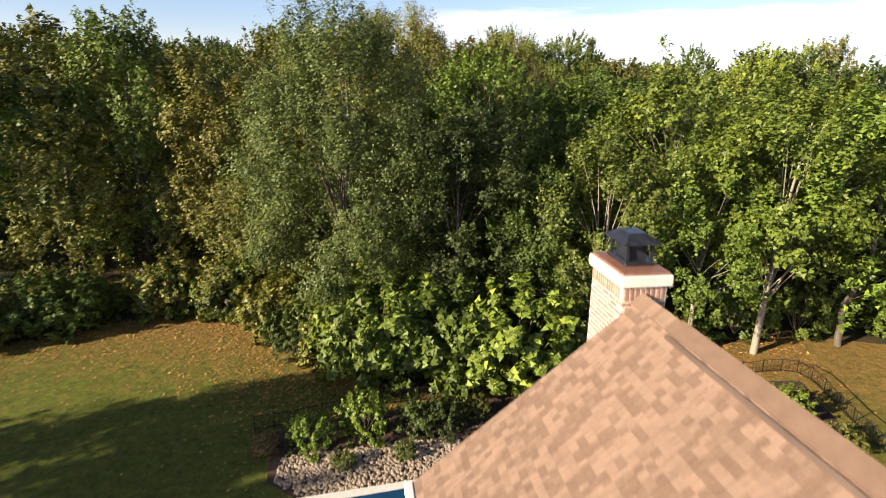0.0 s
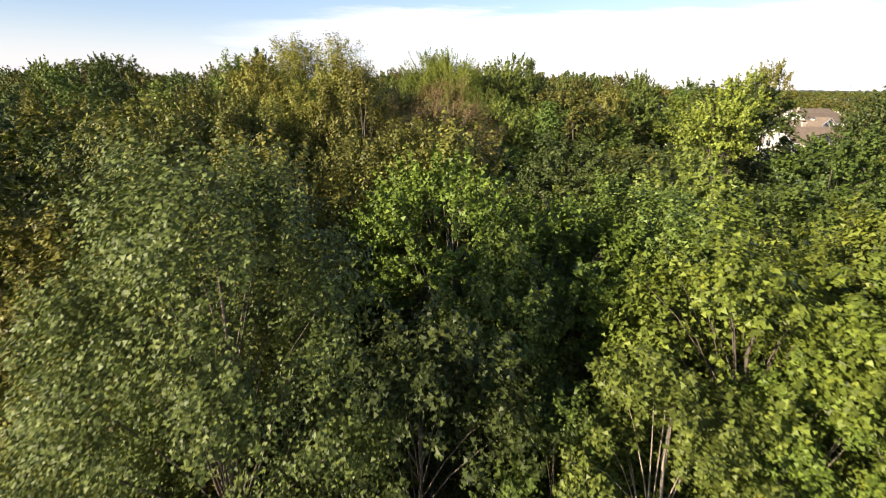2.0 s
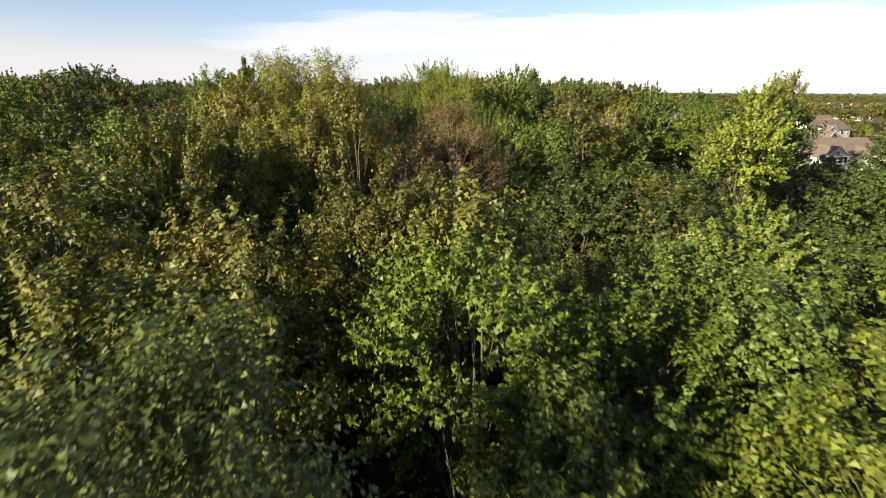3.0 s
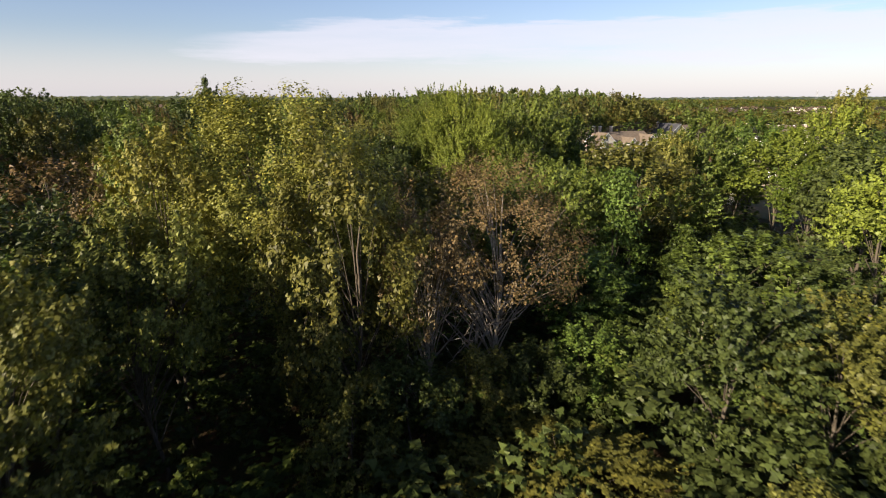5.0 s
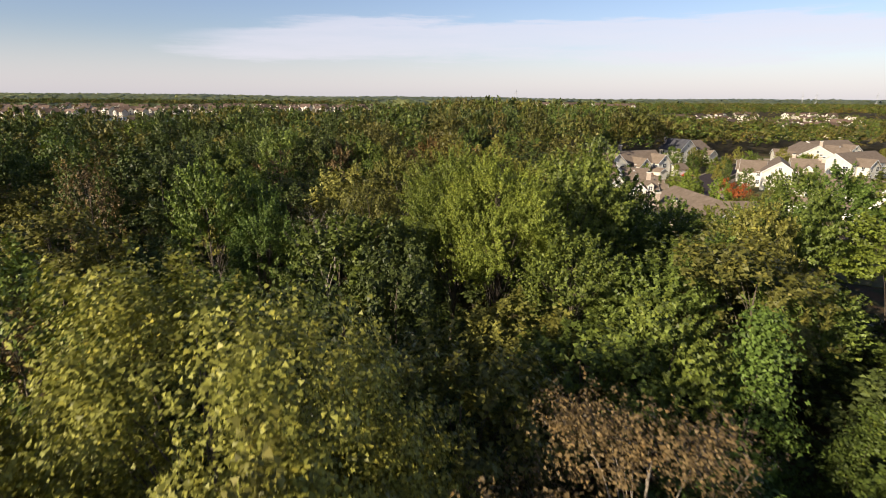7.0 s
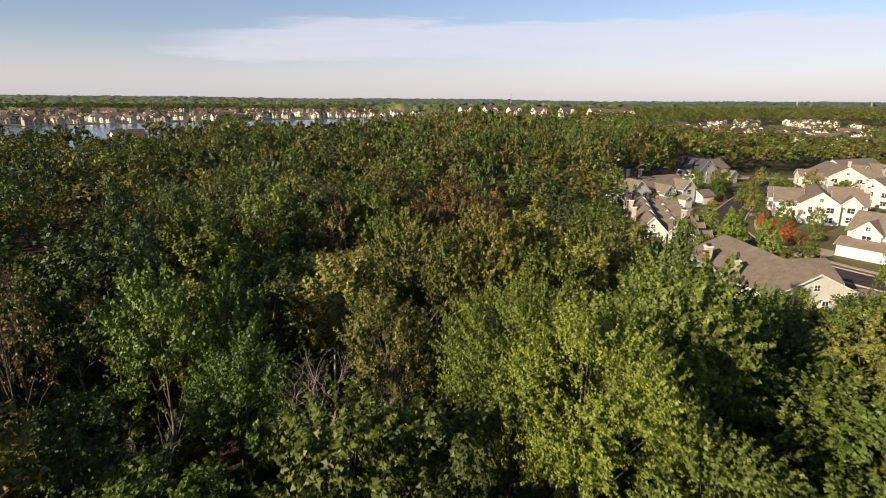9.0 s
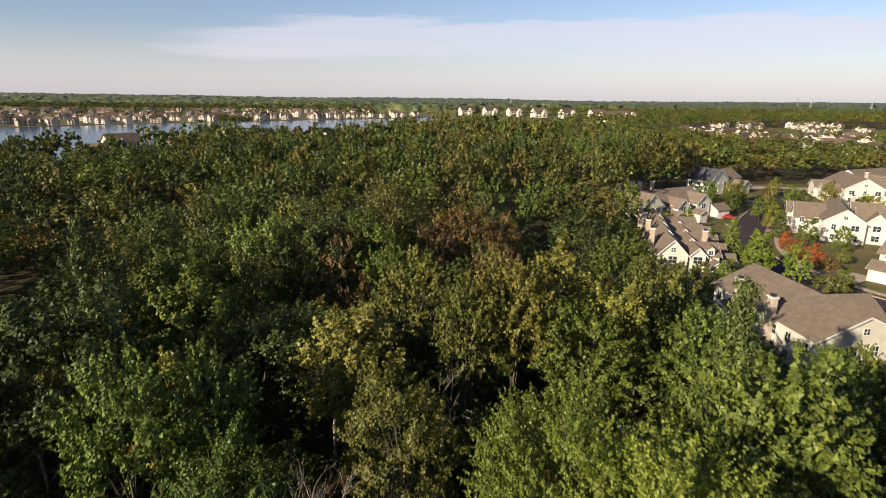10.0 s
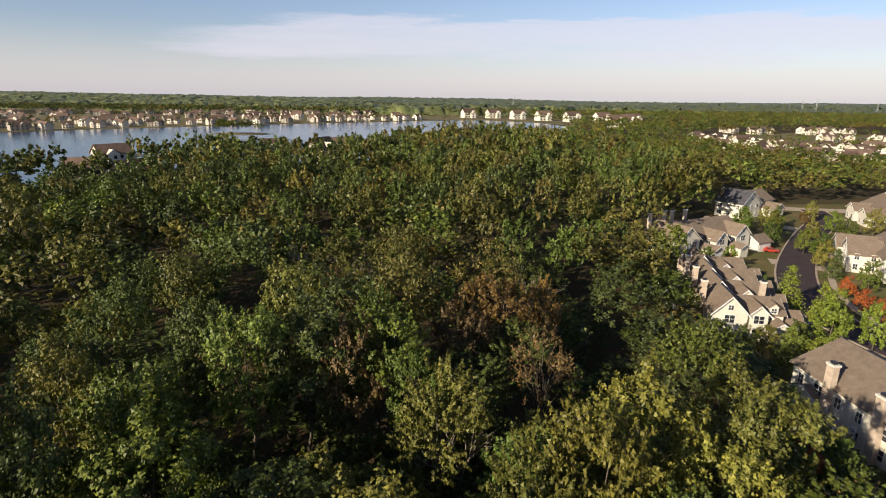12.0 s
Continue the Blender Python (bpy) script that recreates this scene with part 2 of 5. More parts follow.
def water_mat(name, c, wave, rough):
    k = Mat(name, rough, 0.0, 0.5)
    k.colour(c)
    k.bump(k.noise(wave, k.coord((1, 0.35, 1)), 4), 0.02, 0.25)
    return k.m


GLASS = glass_mat()
LAKE = water_mat("lake_water", (0.045, 0.085, 0.140), 0.6, 0.16)
POOL = water_mat("pool_water", (0.012, 0.060, 0.140), 3.0, 0.05)
# The farthest leaves are coloured lighter to stand in for haze.
HAZED_WOODS = leafy("far_woods", [(0.0, (0.075, 0.095, 0.042)), (1.0, (0.150, 0.155, 0.060))], 0.0, True)


# ---------------------------------------------------------------- helpers for meshes
def mesh_np(name, verts, faces, mats, tint=None):
    """A mesh from arrays: faces all with the same number of corners."""
    verts, faces = np.asarray(verts, np.float32), np.asarray(faces, np.int32)
    me = bpy.data.meshes.new(name)
    n, c = faces.shape
    me.vertices.add(len(verts))
    me.vertices.foreach_set("co", verts.ravel())
    me.loops.add(n * c)
    me.loops.foreach_set("vertex_index", faces.ravel())
    me.polygons.add(n)
    me.polygons.foreach_set("loop_start", np.arange(0, n * c, c, dtype=np.int32))
    me.polygons.foreach_set("loop_total", np.full(n, c, dtype=np.int32))
    for m in mats:
        me.materials.append(m)
    if tint is not None:
        me.attributes.new("tint", "FLOAT", "FACE").data.foreach_set("value", np.asarray(tint, np.float32))
    me.update(calc_edges=True)
    me.validate()
    return me


def part(name, bm, material, parent, label=""):
    """Links a bmesh as one mesh object under a thing or a part."""
    me = bpy.data.meshes.new(name)
    bm.to_mesh(me)
    bm.free()
    me.materials.append(material)
    ob = new(name, me)
    ob.parent = parent
    return tagged(ob, label)


def shared(name, me, parent, m=None, label=""):
    ob = new(name, me)
    ob.parent = parent
    if m is not None:
        ob.matrix_basis = m
    return tagged(ob, label)


def thing(name, m, label, category, group="", kind=""):
    ob = new(name)
    ob.empty_display_size = 0.5
    ob.matrix_world = m
    return tagged(ob, label, category, group, kind)


def box(bm, x0, y0, z0, x1, y1, z1, bevel=0.0):
    g = bmesh.ops.create_cube(bm, size=1.0, matrix=Matrix.Translation(((x0 + x1) / 2, (y0 + y1) / 2, (z0 + z1) / 2)) @ Matrix.Diagonal((x1 - x0, y1 - y0, z1 - z0, 1)))
    if bevel:
        es = list({e for v in g["verts"] for e in v.link_edges})
        bmesh.ops.bevel(bm, geom=es, offset=bevel, segments=1, affect="EDGES")


def prism(bm, ring, z0=None, z1=None, way=None):
    """A closed prism over a ring of points, moved by way (or from z0 to z1)."""
    if way is None:
        lo, hi = [(x, y, z0) for x, y in ring], [(x, y, z1) for x, y in ring]
    else:
        lo = [tuple(p) for p in ring]
        hi = [tuple(Vector(p) + Vector(way)) for p in ring]
    a, b = [bm.verts.new(p) for p in lo], [bm.verts.new(p) for p in hi]
    n = len(a)
    bm.faces.new(a[::-1])
    bm.faces.new(b)
    for i in range(n):
        bm.faces.new((a[i], a[(i + 1) % n], b[(i + 1) % n], b[i]))
    bmesh.ops.recalc_face_normals(bm, faces=bm.faces)


def sheet(name, ring, z, material, label, category, deep=0.0, kind="structure"):
    bm = bmesh.new()
    prism(bm, ring, z - max(deep, 0.02), z)
    ob = part(name, bm, material, None)
    return tagged(ob, label, category, kind=kind)


def inside(px, py, ring):
    """Which of the points lie in the ring."""
    px, py = np.asarray(px, float), np.asarray(py, float)
    hit = np.zeros(px.shape, bool)
    for (x0, y0), (x1, y1) in zip(ring, ring[1:] + ring[:1]):
        cross = ((y0 > py) != (y1 > py)) & (px < (x1 - x0) * (py - y0) / ((y1 - y0) or 1e-9) + x0)
        hit ^= cross
    return hit


# ---------------------------------------------------------------- trees: the shapes
def unit(v):
    return v / np.maximum(np.linalg.norm(v, axis=-1, keepdims=True), 1e-6)


def leaves(rs, at, out, size, corners=4):
    """Leaf blades at the places given, each turned at random but leaning outwards."""
    n = len(at)
    nor = unit(rs.normal(0, 0.80, (n, 3)) + out * 1.2 + np.array([0, 0, 0.30]))
    tan = unit(np.cross(nor, rs.normal(0, 1, (n, 3))))
    bit = np.cross(nor, tan)
    s = size * rs.uniform(0.65, 1.35, (n, 1))
    if corners == 4:
        ring = np.stack([at - tan * s * 0.55, at + bit * s * 0.34, at + tan * s * 0.6 - nor * s * 0.12, at - bit * s * 0.34], 1)
    else:
        ring = np.stack([at - tan * s * 0.5 - bit * s * 0.30, at + bit * s * 0.48, at + tan * s * 0.55 - bit * s * 0.2], 1)
    return ring.reshape(-1, 3), np.arange(n * corners).reshape(n, corners)


def crown_points(rs, kind, h, r, base, clumps, per):
    """Leaf places of a crown between the heights base and h, gathered in clumps on separate boughs.
    Gives places, outward ways, clump tips."""
    mid, half = (h + base) / 2, (h - base) / 2
    core = np.array([0, 0, mid])
    if kind == "cone":
        up = rs.uniform(0, 1, clumps) ** 1.25
        a = rs.uniform(0, 2 * np.pi, clumps)
        rr = r * (1 - up) ** 0.85 * rs.uniform(0.55, 1.0, clumps)
        c = np.stack([np.cos(a) * rr, np.sin(a) * rr, base + (h - base) * up], 1)
        way = np.stack([np.cos(a), np.sin(a), np.full(clumps, -0.12)], 1)[:, None, :]
        s = rs.uniform(-0.6, 0.7, (clumps, per, 1))
        q = way * s * (0.28 * r) + rs.normal(0, 1, (clumps, per, 3)) * 0.085 * r * np.array([1, 1, 0.45])
        at = (c[:, None, :] + q).reshape(-1, 3)
        out = unit(at - core * np.array([1, 1, 0.9])) * 0.45 + unit(q.reshape(-1, 3)) * 0.75
        return at, out, c
    # boughs: rounded masses spread over the crown, with gaps between them
    n = {"oak": 21, "bushy": 24, "thin": 16, "spray": 20, "droop": 20}[kind]
    n = max(6, min(n, clumps // 4))
    k = np.arange(n) + 0.5
    z = 1 - 1.55 * k / n
    a = k * 2.39996 + rs.uniform(0, 6.28)
    d = unit(np.stack([np.cos(a) * np.sqrt(1 - z * z), np.sin(a) * np.sqrt(1 - z * z), z], 1) + rs.normal(0, 0.16, (n, 3)))
    reach = rs.uniform(0.50, 0.74, (n, 1))
    bough = core + d * reach * np.array([r, r, half])
    if kind == "bushy":
        bough[:, 2] -= 0.10 * half
    girth = r * rs.uniform(0.28, 0.47, n)
    own = np.arange(clumps) % n
    dl = unit(rs.normal(0, 0.75, (clumps, 3)) + d[own] * 0.8 + np.array([0, 0, 0.35]))
    lr = girth[own][:, None]
    if kind == "spray":
        c = bough[own] + dl * lr * rs.uniform(0.25, 0.95, (clumps, 1)) * np.array([1, 1, 1.2])
        way = unit((dl * 0.7 + d[own] * 0.5) * np.array([1, 1, 0.6]) + np.array([0, 0, 0.34]) + rs.normal(0, 0.12, (clumps, 3)))[:, None, :]
        t = rs.uniform(0, 1, (clumps, per, 1)) ** 0.85
        side = rs.normal(0, 1, (clumps, per, 3)) * (0.046 * r) * np.clip(1.12 - t, 0.15, 0.85)
        q = way * (t - 0.2) * (0.40 * r) * rs.uniform(0.7, 1.25, (clumps, 1, 1)) + side
        lean = unit(side)
    else:
        c = bough[own] + dl * lr * rs.uniform(0.35, 1.0, (clumps, 1)) * np.array([1, 1, 1.1])
        way = unit(dl * 0.8 + d[own] * 0.3 + np.array([0, 0, 0.35]) + rs.normal(0, 0.25, (clumps, 3)))[:, None, :]
        t = rs.uniform(0, 1, (clumps, per, 1))
        side = rs.normal(0, 1, (clumps, per, 3)) * ((0.046 if kind == "thin" else 0.060) * r) * np.clip(1.2 - t, 0.3, 0.95)
        q = way * (t - 0.25) * (0.27 * r) * rs.uniform(0.6, 1.3, (clumps, 1, 1)) + side
        lean = unit(side) * 0.7 + way * 0.5
    at = (c[:, None, :] + q).reshape(-1, 3)
    grow = np.array([r / np.percentile(np.hypot(at[:, 0], at[:, 1]), 98), r / np.percentile(np.hypot(at[:, 0], at[:, 1]), 98), (h - mid) / (np.percentile(at[:, 2], 99.5) - mid)])
    at, c = core + (at - core) * grow, core + (c - core) * grow
    out = (unit(at - core) * 0.35 + np.repeat(dl, per, 0) * 0.5 + lean.reshape(-1, 3) * 0.65)
    return at, out, c


def limb(path, r0, r1, sides):
    """A tapered tube along a path: vertices and quads."""
    path = np.asarray(path, float)
    n = len(path)
    t = unit(np.gradient(path, axis=0))
    ref = np.where(np.abs(t[:, 2:3]) > 0.9, np.array([[1.0, 0, 0]]), np.array([[0, 0, 1.0]]))
    a = unit(np.cross(t, ref))
    b = np.cross(t, a)
    rad = np.linspace(r0, r1, n)[:, None, None]
    ang = np.linspace(0, 2 * np.pi, sides, endpoint=False)[None, :, None]
    v = path[:, None, :] + rad * (np.cos(ang) * a[:, None, :] + np.sin(ang) * b[:, None, :])
    f = [(i * sides + j, i * sides + (j + 1) % sides, (i + 1) * sides + (j + 1) % sides, (i + 1) * sides + j) for i in range(n - 1) for j in range(sides)]
    return v.reshape(-1, 3), np.array(f)


def gather(pieces):
    vs, fs, o = [], [], 0
    for v, f in pieces:
        vs.append(v)
        fs.append(f + o)
        o += len(v)
    return np.concatenate(vs), np.concatenate(fs)


def trunk_np(rs, h, r, base, tips, girth, limbs, sides=6):
    """A trunk with limbs that reach towards some of the clumps."""
    top = np.array([rs.normal(0, 0.04 * h), rs.normal(0, 0.04 * h), h * 0.86])
    z = np.linspace(0, 1, 6)[:, None]
    stem = z * top + np.concatenate([rs.normal(0, 0.012 * h, (6, 2)), np.zeros((6, 1))], 1) * np.sin(z * np.pi)
    stem[0] = (0, 0, -0.3)
    out = [limb(stem, girth, girth * 0.14, sides)]
    pick = rs.permutation(len(tips))[:limbs]
    for tip in tips[pick]:
        k = np.clip((tip[2] / h) * rs.uniform(0.45, 0.8), 0.15, 0.85)
        start = np.array([np.interp(k, np.linspace(0, 1, 6), stem[:, i]) for i in range(3)])
        s = np.linspace(0, 1, 4)[:, None]
        bend = start + (tip - start) * s + np.array([0, 0, 0.10]) * np.linalg.norm(tip - start) * np.sin(s * np.pi)
        out.append(limb(bend, girth * 0.36 * (1.1 - k), girth * 0.05, 4))
    return gather(out)


def twigs_np(rs, h, r, girth, depth=5, spread=0.42, flat=1.0):
    """A bare crown: stems that fork again and again."""
    out = []

    def grow(p, d, length, g, k):
        s = np.linspace(0, 1, 4)[:, None]
        q = p + d * length * s + rs.normal(0, 0.05 * length, (4, 3)) * s
        out.append(limb(q, g, g * 0.55, 4 if k < depth - 1 else 3))
        if k == 0:
            return
        for _ in range(3 if k > 2 else 2):
            w = unit(d + rs.normal(0, spread, 3) + np.array([0, 0, 0.12]))
            grow(q[rs.integers(2, 4)], w, length * rs.uniform(0.55, 0.8), g * 0.5, k - 1)

    stem = np.array([[0, 0, -0.3], [0, 0, h * 0.2], [rs.normal(0, 0.2), rs.normal(0, 0.2), h * 0.42]])
    out.append(limb(stem, girth, girth * 0.7, 6))
    for i in range(4):
        a = i * 1.57 + rs.uniform(0, 1)
        grow(stem[2] - np.array([0, 0, h * rs.uniform(0, 0.14)]), unit(np.array([np.cos(a) * r / h * 1.5 * flat, np.sin(a) * r / h * 1.5 * flat, rs.uniform(0.6, 1.0) / flat])), h * 0.20, girth * 0.55, depth - 1)
    return gather(out)


# ---------------------------------------------------------------- the lie of the land
LAKE_RING = [(-900, 260), (-420, 290), (-270, 335), (-200, 372), (-176, 405), (-162, 450), (-130, 474), (-95, 470), (-62, 496), (-12, 538), (40, 562), (112, 588), (150, 690), (195, 890),
             (226, 960), (205, 1105), (113, 1185), (-4, 1128), (-129, 1026), (-268, 917), (-371, 822), (-445, 740), (-900, 560)]
BANK_RING = [(-1500, 560), (-900, 566), (-452, 748), (-371, 830), (-268, 926), (-129, 1035), (-4, 1138), (113, 1195), (215, 1110), (252, 960), (420, 980), (440, 1180),
             (160, 1420), (-20, 1480), (-300, 1330), (-620, 1250), (-1500, 1200)]
VILLAGE_RING = [(72, 138), (44, 158), (36, 178), (34, 206), (42, 240), (48, 258), (60, 290), (95, 316), (112, 340), (150, 350), (215, 352), (300, 330), (300, 120)]
SUBURB_RING = [(255, 470), (240, 540), (262, 720), (330, 760), (520, 900), (760, 800), (700, 480), (420, 440)]


def yard_edge(x):
    """How far the garden reaches before the woods begin."""
    return np.interp(x, [-70, -30, -25, -20, -15, -10, -5, 0, 4, 10, 16, 24, 40, 70], [6, 20, 27, 30, 28.5, 24.8, 23.8, 25.0, 27.5, 31, 33, 32, 22, 10])


ground = part("ground", bmesh.new(), GROUND, None)
gx = np.concatenate([-np.geomspace(4900, 60, 24), np.linspace(-50, 50, 11), np.geomspace(60, 4900, 24)])
gv = np.array([(x, y, 0.0) for y in gx for x in gx])
gn = len(gx)
gf = [(j * gn + i, j * gn + i + 1, (j + 1) * gn + i + 1, (j + 1) * gn + i) for j in range(gn - 1) for i in range(gn - 1)]
ground.data = mesh_np("ground", gv, gf, [GROUND])
tagged(ground, "dark leaf-strewn woodland soil with patches of moss", "ground", kind="structure")

sheet("lake", LAKE_RING, 0.25, LAKE, "calm blue lake with faint ripples", "lake", 0.2)
sheet("shore", BANK_RING, 0.22, SHORE, "dry grassy lake shore among houses", "shore", 0.2)
sheet("village_lawn", VILLAGE_RING, 0.10, VILLAGE_GRASS, "mown village grass, green with dry patches", "lawn", 0.08)
sheet("suburb_lawn", SUBURB_RING, 0.10, SHORE, "dry grass round distant houses", "lawn", 0.08)
lawn_ring = [(-60, -30)] + [(float(x), float(yard_edge(x)) - 1.0) for x in (-60, -30, -25, -20, -15, -10, -5, 0, 4, 10, 16, 24, 40)] + [(60, 10), (60, -30)]
sheet("lawn", lawn_ring, 0.03, LAWN, "garden lawn, green near the house and leaf-littered brown by the trees", "lawn", 0.02)


def ribbon(name, line, width, z, material, label, category, deep=0.03):
    """A strip of even width along a line."""
    pts = [Vector((x, y, 0)) for x, y in line]
    left, right = [], []
    for i, p in enumerate(pts):
        d = (pts[min(i + 1, len(pts) - 1)] - pts[max(i - 1, 0)]).normalized()
        s = Vector((-d.y, d.x, 0)) * width / 2
        left.append(p + s)
        right.append(p - s)
    bm = bmesh.new()
    lo = [[bm.verts.new((p.x, p.y, z - deep)) for p in side] for side in (left, right)]
    hi = [[bm.verts.new((p.x, p.y, z)) for p in side] for side in (left, right)]
    for i in range(len(pts) - 1):
        bm.faces.new((hi[0][i], hi[0][i + 1], hi[1][i + 1], hi[1][i]))
        bm.faces.new((lo[0][i], lo[1][i], lo[1][i + 1], lo[0][i + 1]))
        for s in (0, 1):
            bm.faces.new((lo[s][i], lo[s][i + 1], hi[s][i + 1], hi[s][i]))
    for i in (0, -1):
        bm.faces.new((lo[0][i], hi[0][i], hi[1][i], lo[1][i]))
    bmesh.ops.recalc_face_normals(bm, faces=bm.faces)
    return tagged(part(name, bm, material, None), label, category, kind="structure")


def smooth(line, n=5):
    """A finer line through the points."""
    p = [line[0]] + list(line) + [line[-1]]
    out = []
    for i in range(1, len(p) - 2):
        for k in range(n):
            t = k / n
            out.append(tuple(0.5 * ((2 * p[i][j]) + (-p[i - 1][j] + p[i + 1][j]) * t + (2 * p[i - 1][j] - 5 * p[i][j] + 4 * p[i + 1][j] - p[i + 2][j]) * t * t
                                    + (-p[i - 1][j] + 3 * p[i][j] - 3 * p[i + 1][j] + p[i + 2][j]) * t ** 3) for j in (0, 1)))
    return out + [tuple(line[-1])]


def offset(line, by):
    out = []
    for i, (x, y) in enumerate(line):
        a, b = Vector(line[max(i - 1, 0)]), Vector(line[min(i + 1, len(line) - 1)])
        d = (b - a).normalized()
        out.append((x - d.y * by, y + d.x * by))
    return out


ROAD = smooth([(150, 337), (141, 318), (119, 294), (101, 273), (87, 255), (77, 239), (72, 226), (70, 214), (72, 200), (78, 186), (88, 168), (100, 150)])
ribbon("road", ROAD, 9.0, 0.16, ASPHALT, "dark freshly sealed asphalt village street", "road", 0.05)
for by, nm in ((4.75, "kerb_1"), (-4.75, "kerb_2")):
    ribbon(nm, offset(ROAD, by), 0.45, 0.30, CONCRETE, "pale concrete kerb along the street", "kerb", 0.25)
ribbon("pavement", offset(ROAD, 8.0)[4:], 1.6, 0.20, CONCRETE, "narrow pale concrete footpath", "pavement", 0.08)
ribbon("cross_street", smooth([(120, 346), (150, 338), (190, 330), (240, 318)]), 8.0, 0.155, CONCRETE, "pale concrete cross street", "road", 0.05)
for a, b, w in (((58, 219), (71, 219), 5), ((62, 232), (75, 231), 5), ((84, 262), (94, 258), 6), ((74, 244), (82, 240), 4), ((112, 312), (124, 296), 6), ((57, 196), (70, 204), 6),
                ((98, 252), (90, 258), 5), ((120, 276), (112, 282), 5), ((87, 212), (74, 205), 8), ((90, 184), (80, 186), 6)):
    ribbon("driveway", [a, b], w, 0.14, CONCRETE, "pale concrete driveway", "driveway", 0.06)

# ---------------------------------------------------------------- trees: stands of them
PATH_LINE = np.array([(-0.2, 0), (-2, 9), (-4.7, 25), (-8.6, 44), (-11.3, 62), (-14.6, 83), (-16.7, 97), (-18.7, 112)])


def path_gap(x, y):
    best = np.full(np.shape(x), 1e9)
    for (x0, y0), (x1, y1) in zip(PATH_LINE[:-1], PATH_LINE[1:]):
        t = np.clip(((x - x0) * (x1 - x0) + (y - y0) * (y1 - y0)) / ((x1 - x0) ** 2 + (y1 - y0) ** 2), 0, 1)
        best = np.minimum(best, np.hypot(x - x0 - t * (x1 - x0), y - y0 - t * (y1 - y0)))
    return best


GROWN = {}
LOOKS = {"oak": ("broad round-crowned", "tree"), "spray": ("upright fan-branched", "tree"), "droop": ("spreading feathery-leaved", "tree"),
         "cone": ("pointed", "tree"), "thin": ("thin-crowned", "tree"), "bushy": ("dense low-branching", "tree"), "sparse": ("half-bare", "tree")}
TONES = {"deep": "dull dark green leaves", "green": "mid-green leaves", "bright": "bright sunlit green leaves", "olive": "olive green leaves", "yellow": "yellow-green autumn leaves",
         "brown": "dry brown leaves and bare branches", "orange": "orange autumn leaves", "red": "red autumn leaves"}


def grown(kind, form, lod):
    """The two meshes of a tree, 16 m high and 4.6 m in radius, built once."""
    key = (kind, form, lod)
    if key not in GROWN:
        rs = np.random.default_rng(100 * form + 7 * lod + sum(map(ord, kind)))
        base = {"oak": 4.2, "thin": 5.5, "spray": 5.4, "droop": 1.2, "cone": 1.2, "bushy": 0.3, "sparse": 5.5}[kind] + (2.0 if 2 <= lod < 5 and kind in ("oak", "spray", "droop") else 0)
        clumps, per, size, corners = {-2: (900, 88, 0.104, 3), -1: (700, 92, 0.115, 3), 0: (300, 62, 0.20, 3), 1: (210, 40, 0.285, 3), 2: (190, 16, 0.36, 3), 3: (84, 10, 0.66, 3), 4: (26, 6, 1.25, 3), 5: (150, 22, 0.50, 3)}[lod]
        if kind == "spray" and lod < 4:
            clumps, per = int(clumps * 1.25), int(per * 0.85)
        if kind == "bushy":
            clumps = int(clumps * 1.3)
        if kind == "thin":
            clumps = int(clumps * 0.8)
        if kind == "sparse":
            clumps, per, size = int(clumps * 0.8), int(per * 0.42), size * 0.85
        at, out, tips = crown_points(rs, "thin" if kind == "sparse" else kind, 16.0, 4.6, base, clumps, per)
        v, f = leaves(rs, at, out, size, corners)
        crown = mesh_np("crown", v, f, [LEAF["green"]]) if lod < 3 or lod == 5 else None
        tv, tf = trunk_np(rs, 16.0, 4.6, base, tips, 0.19, {-2: 40, -1: 34, 0: 24, 1: 10, 2: 0, 3: 0, 4: 0, 5: 4}[lod] + (12 if kind in ("thin", "sparse") and lod < 2 else 0), 6 if lod < 2 else 4)
        GROWN[key] = (crown, mesh_np("trunk", tv, tf, [BARK]) if lod < 3 or lod == 5 else None, v, f)
    return GROWN[key]


def plant(kind, x, y, h, r, tone, form=0, lod=0, wood=None, turn=None, label="", group="woodland trees"):
    """A tree as a thing: trunk with limbs, and a crown of leaves."""
    crown, trunk, *_ = grown(kind, form, lod)
    turn = random.uniform(0, 360) if turn is None else turn
    word, cat = LOOKS[kind]
    ob = thing("tree", pose(x, y, 0, 0, 0, turn), label or f"{word} tree with {TONES[tone]}", cat, group)
    s = Matrix.Diagonal((r / 4.6, r / 4.6, h / 16.0, 1))
    for nm, me, mat in (("trunk", trunk, wood or BARK), ("crown", crown, LEAF[tone])):
        o = shared(nm, me, ob, s)
        o.material_slots[0].link = "OBJECT"
        o.material_slots[0].material = mat
    return ob


TAKEN = []   # ground already taken by a tree: x, y, radius


def big(kind, x, y, h, r, tone, form=0, wood=None, lod=None, turn=None):
    TAKEN.append((x, y, r))
    if lod is None:
        lod = 0 if (path_gap(np.array(x), np.array(y)) < 20 and y < 130) or (y < 34 and -20 < x < 15) else 1
        if lod == 0 and r > 5.5:
            lod = -2 if r > 5.8 and y < 90 and kind != "sparse" else -1
    return plant(kind, x, y, h, r, tone, form, lod, wood, turn)


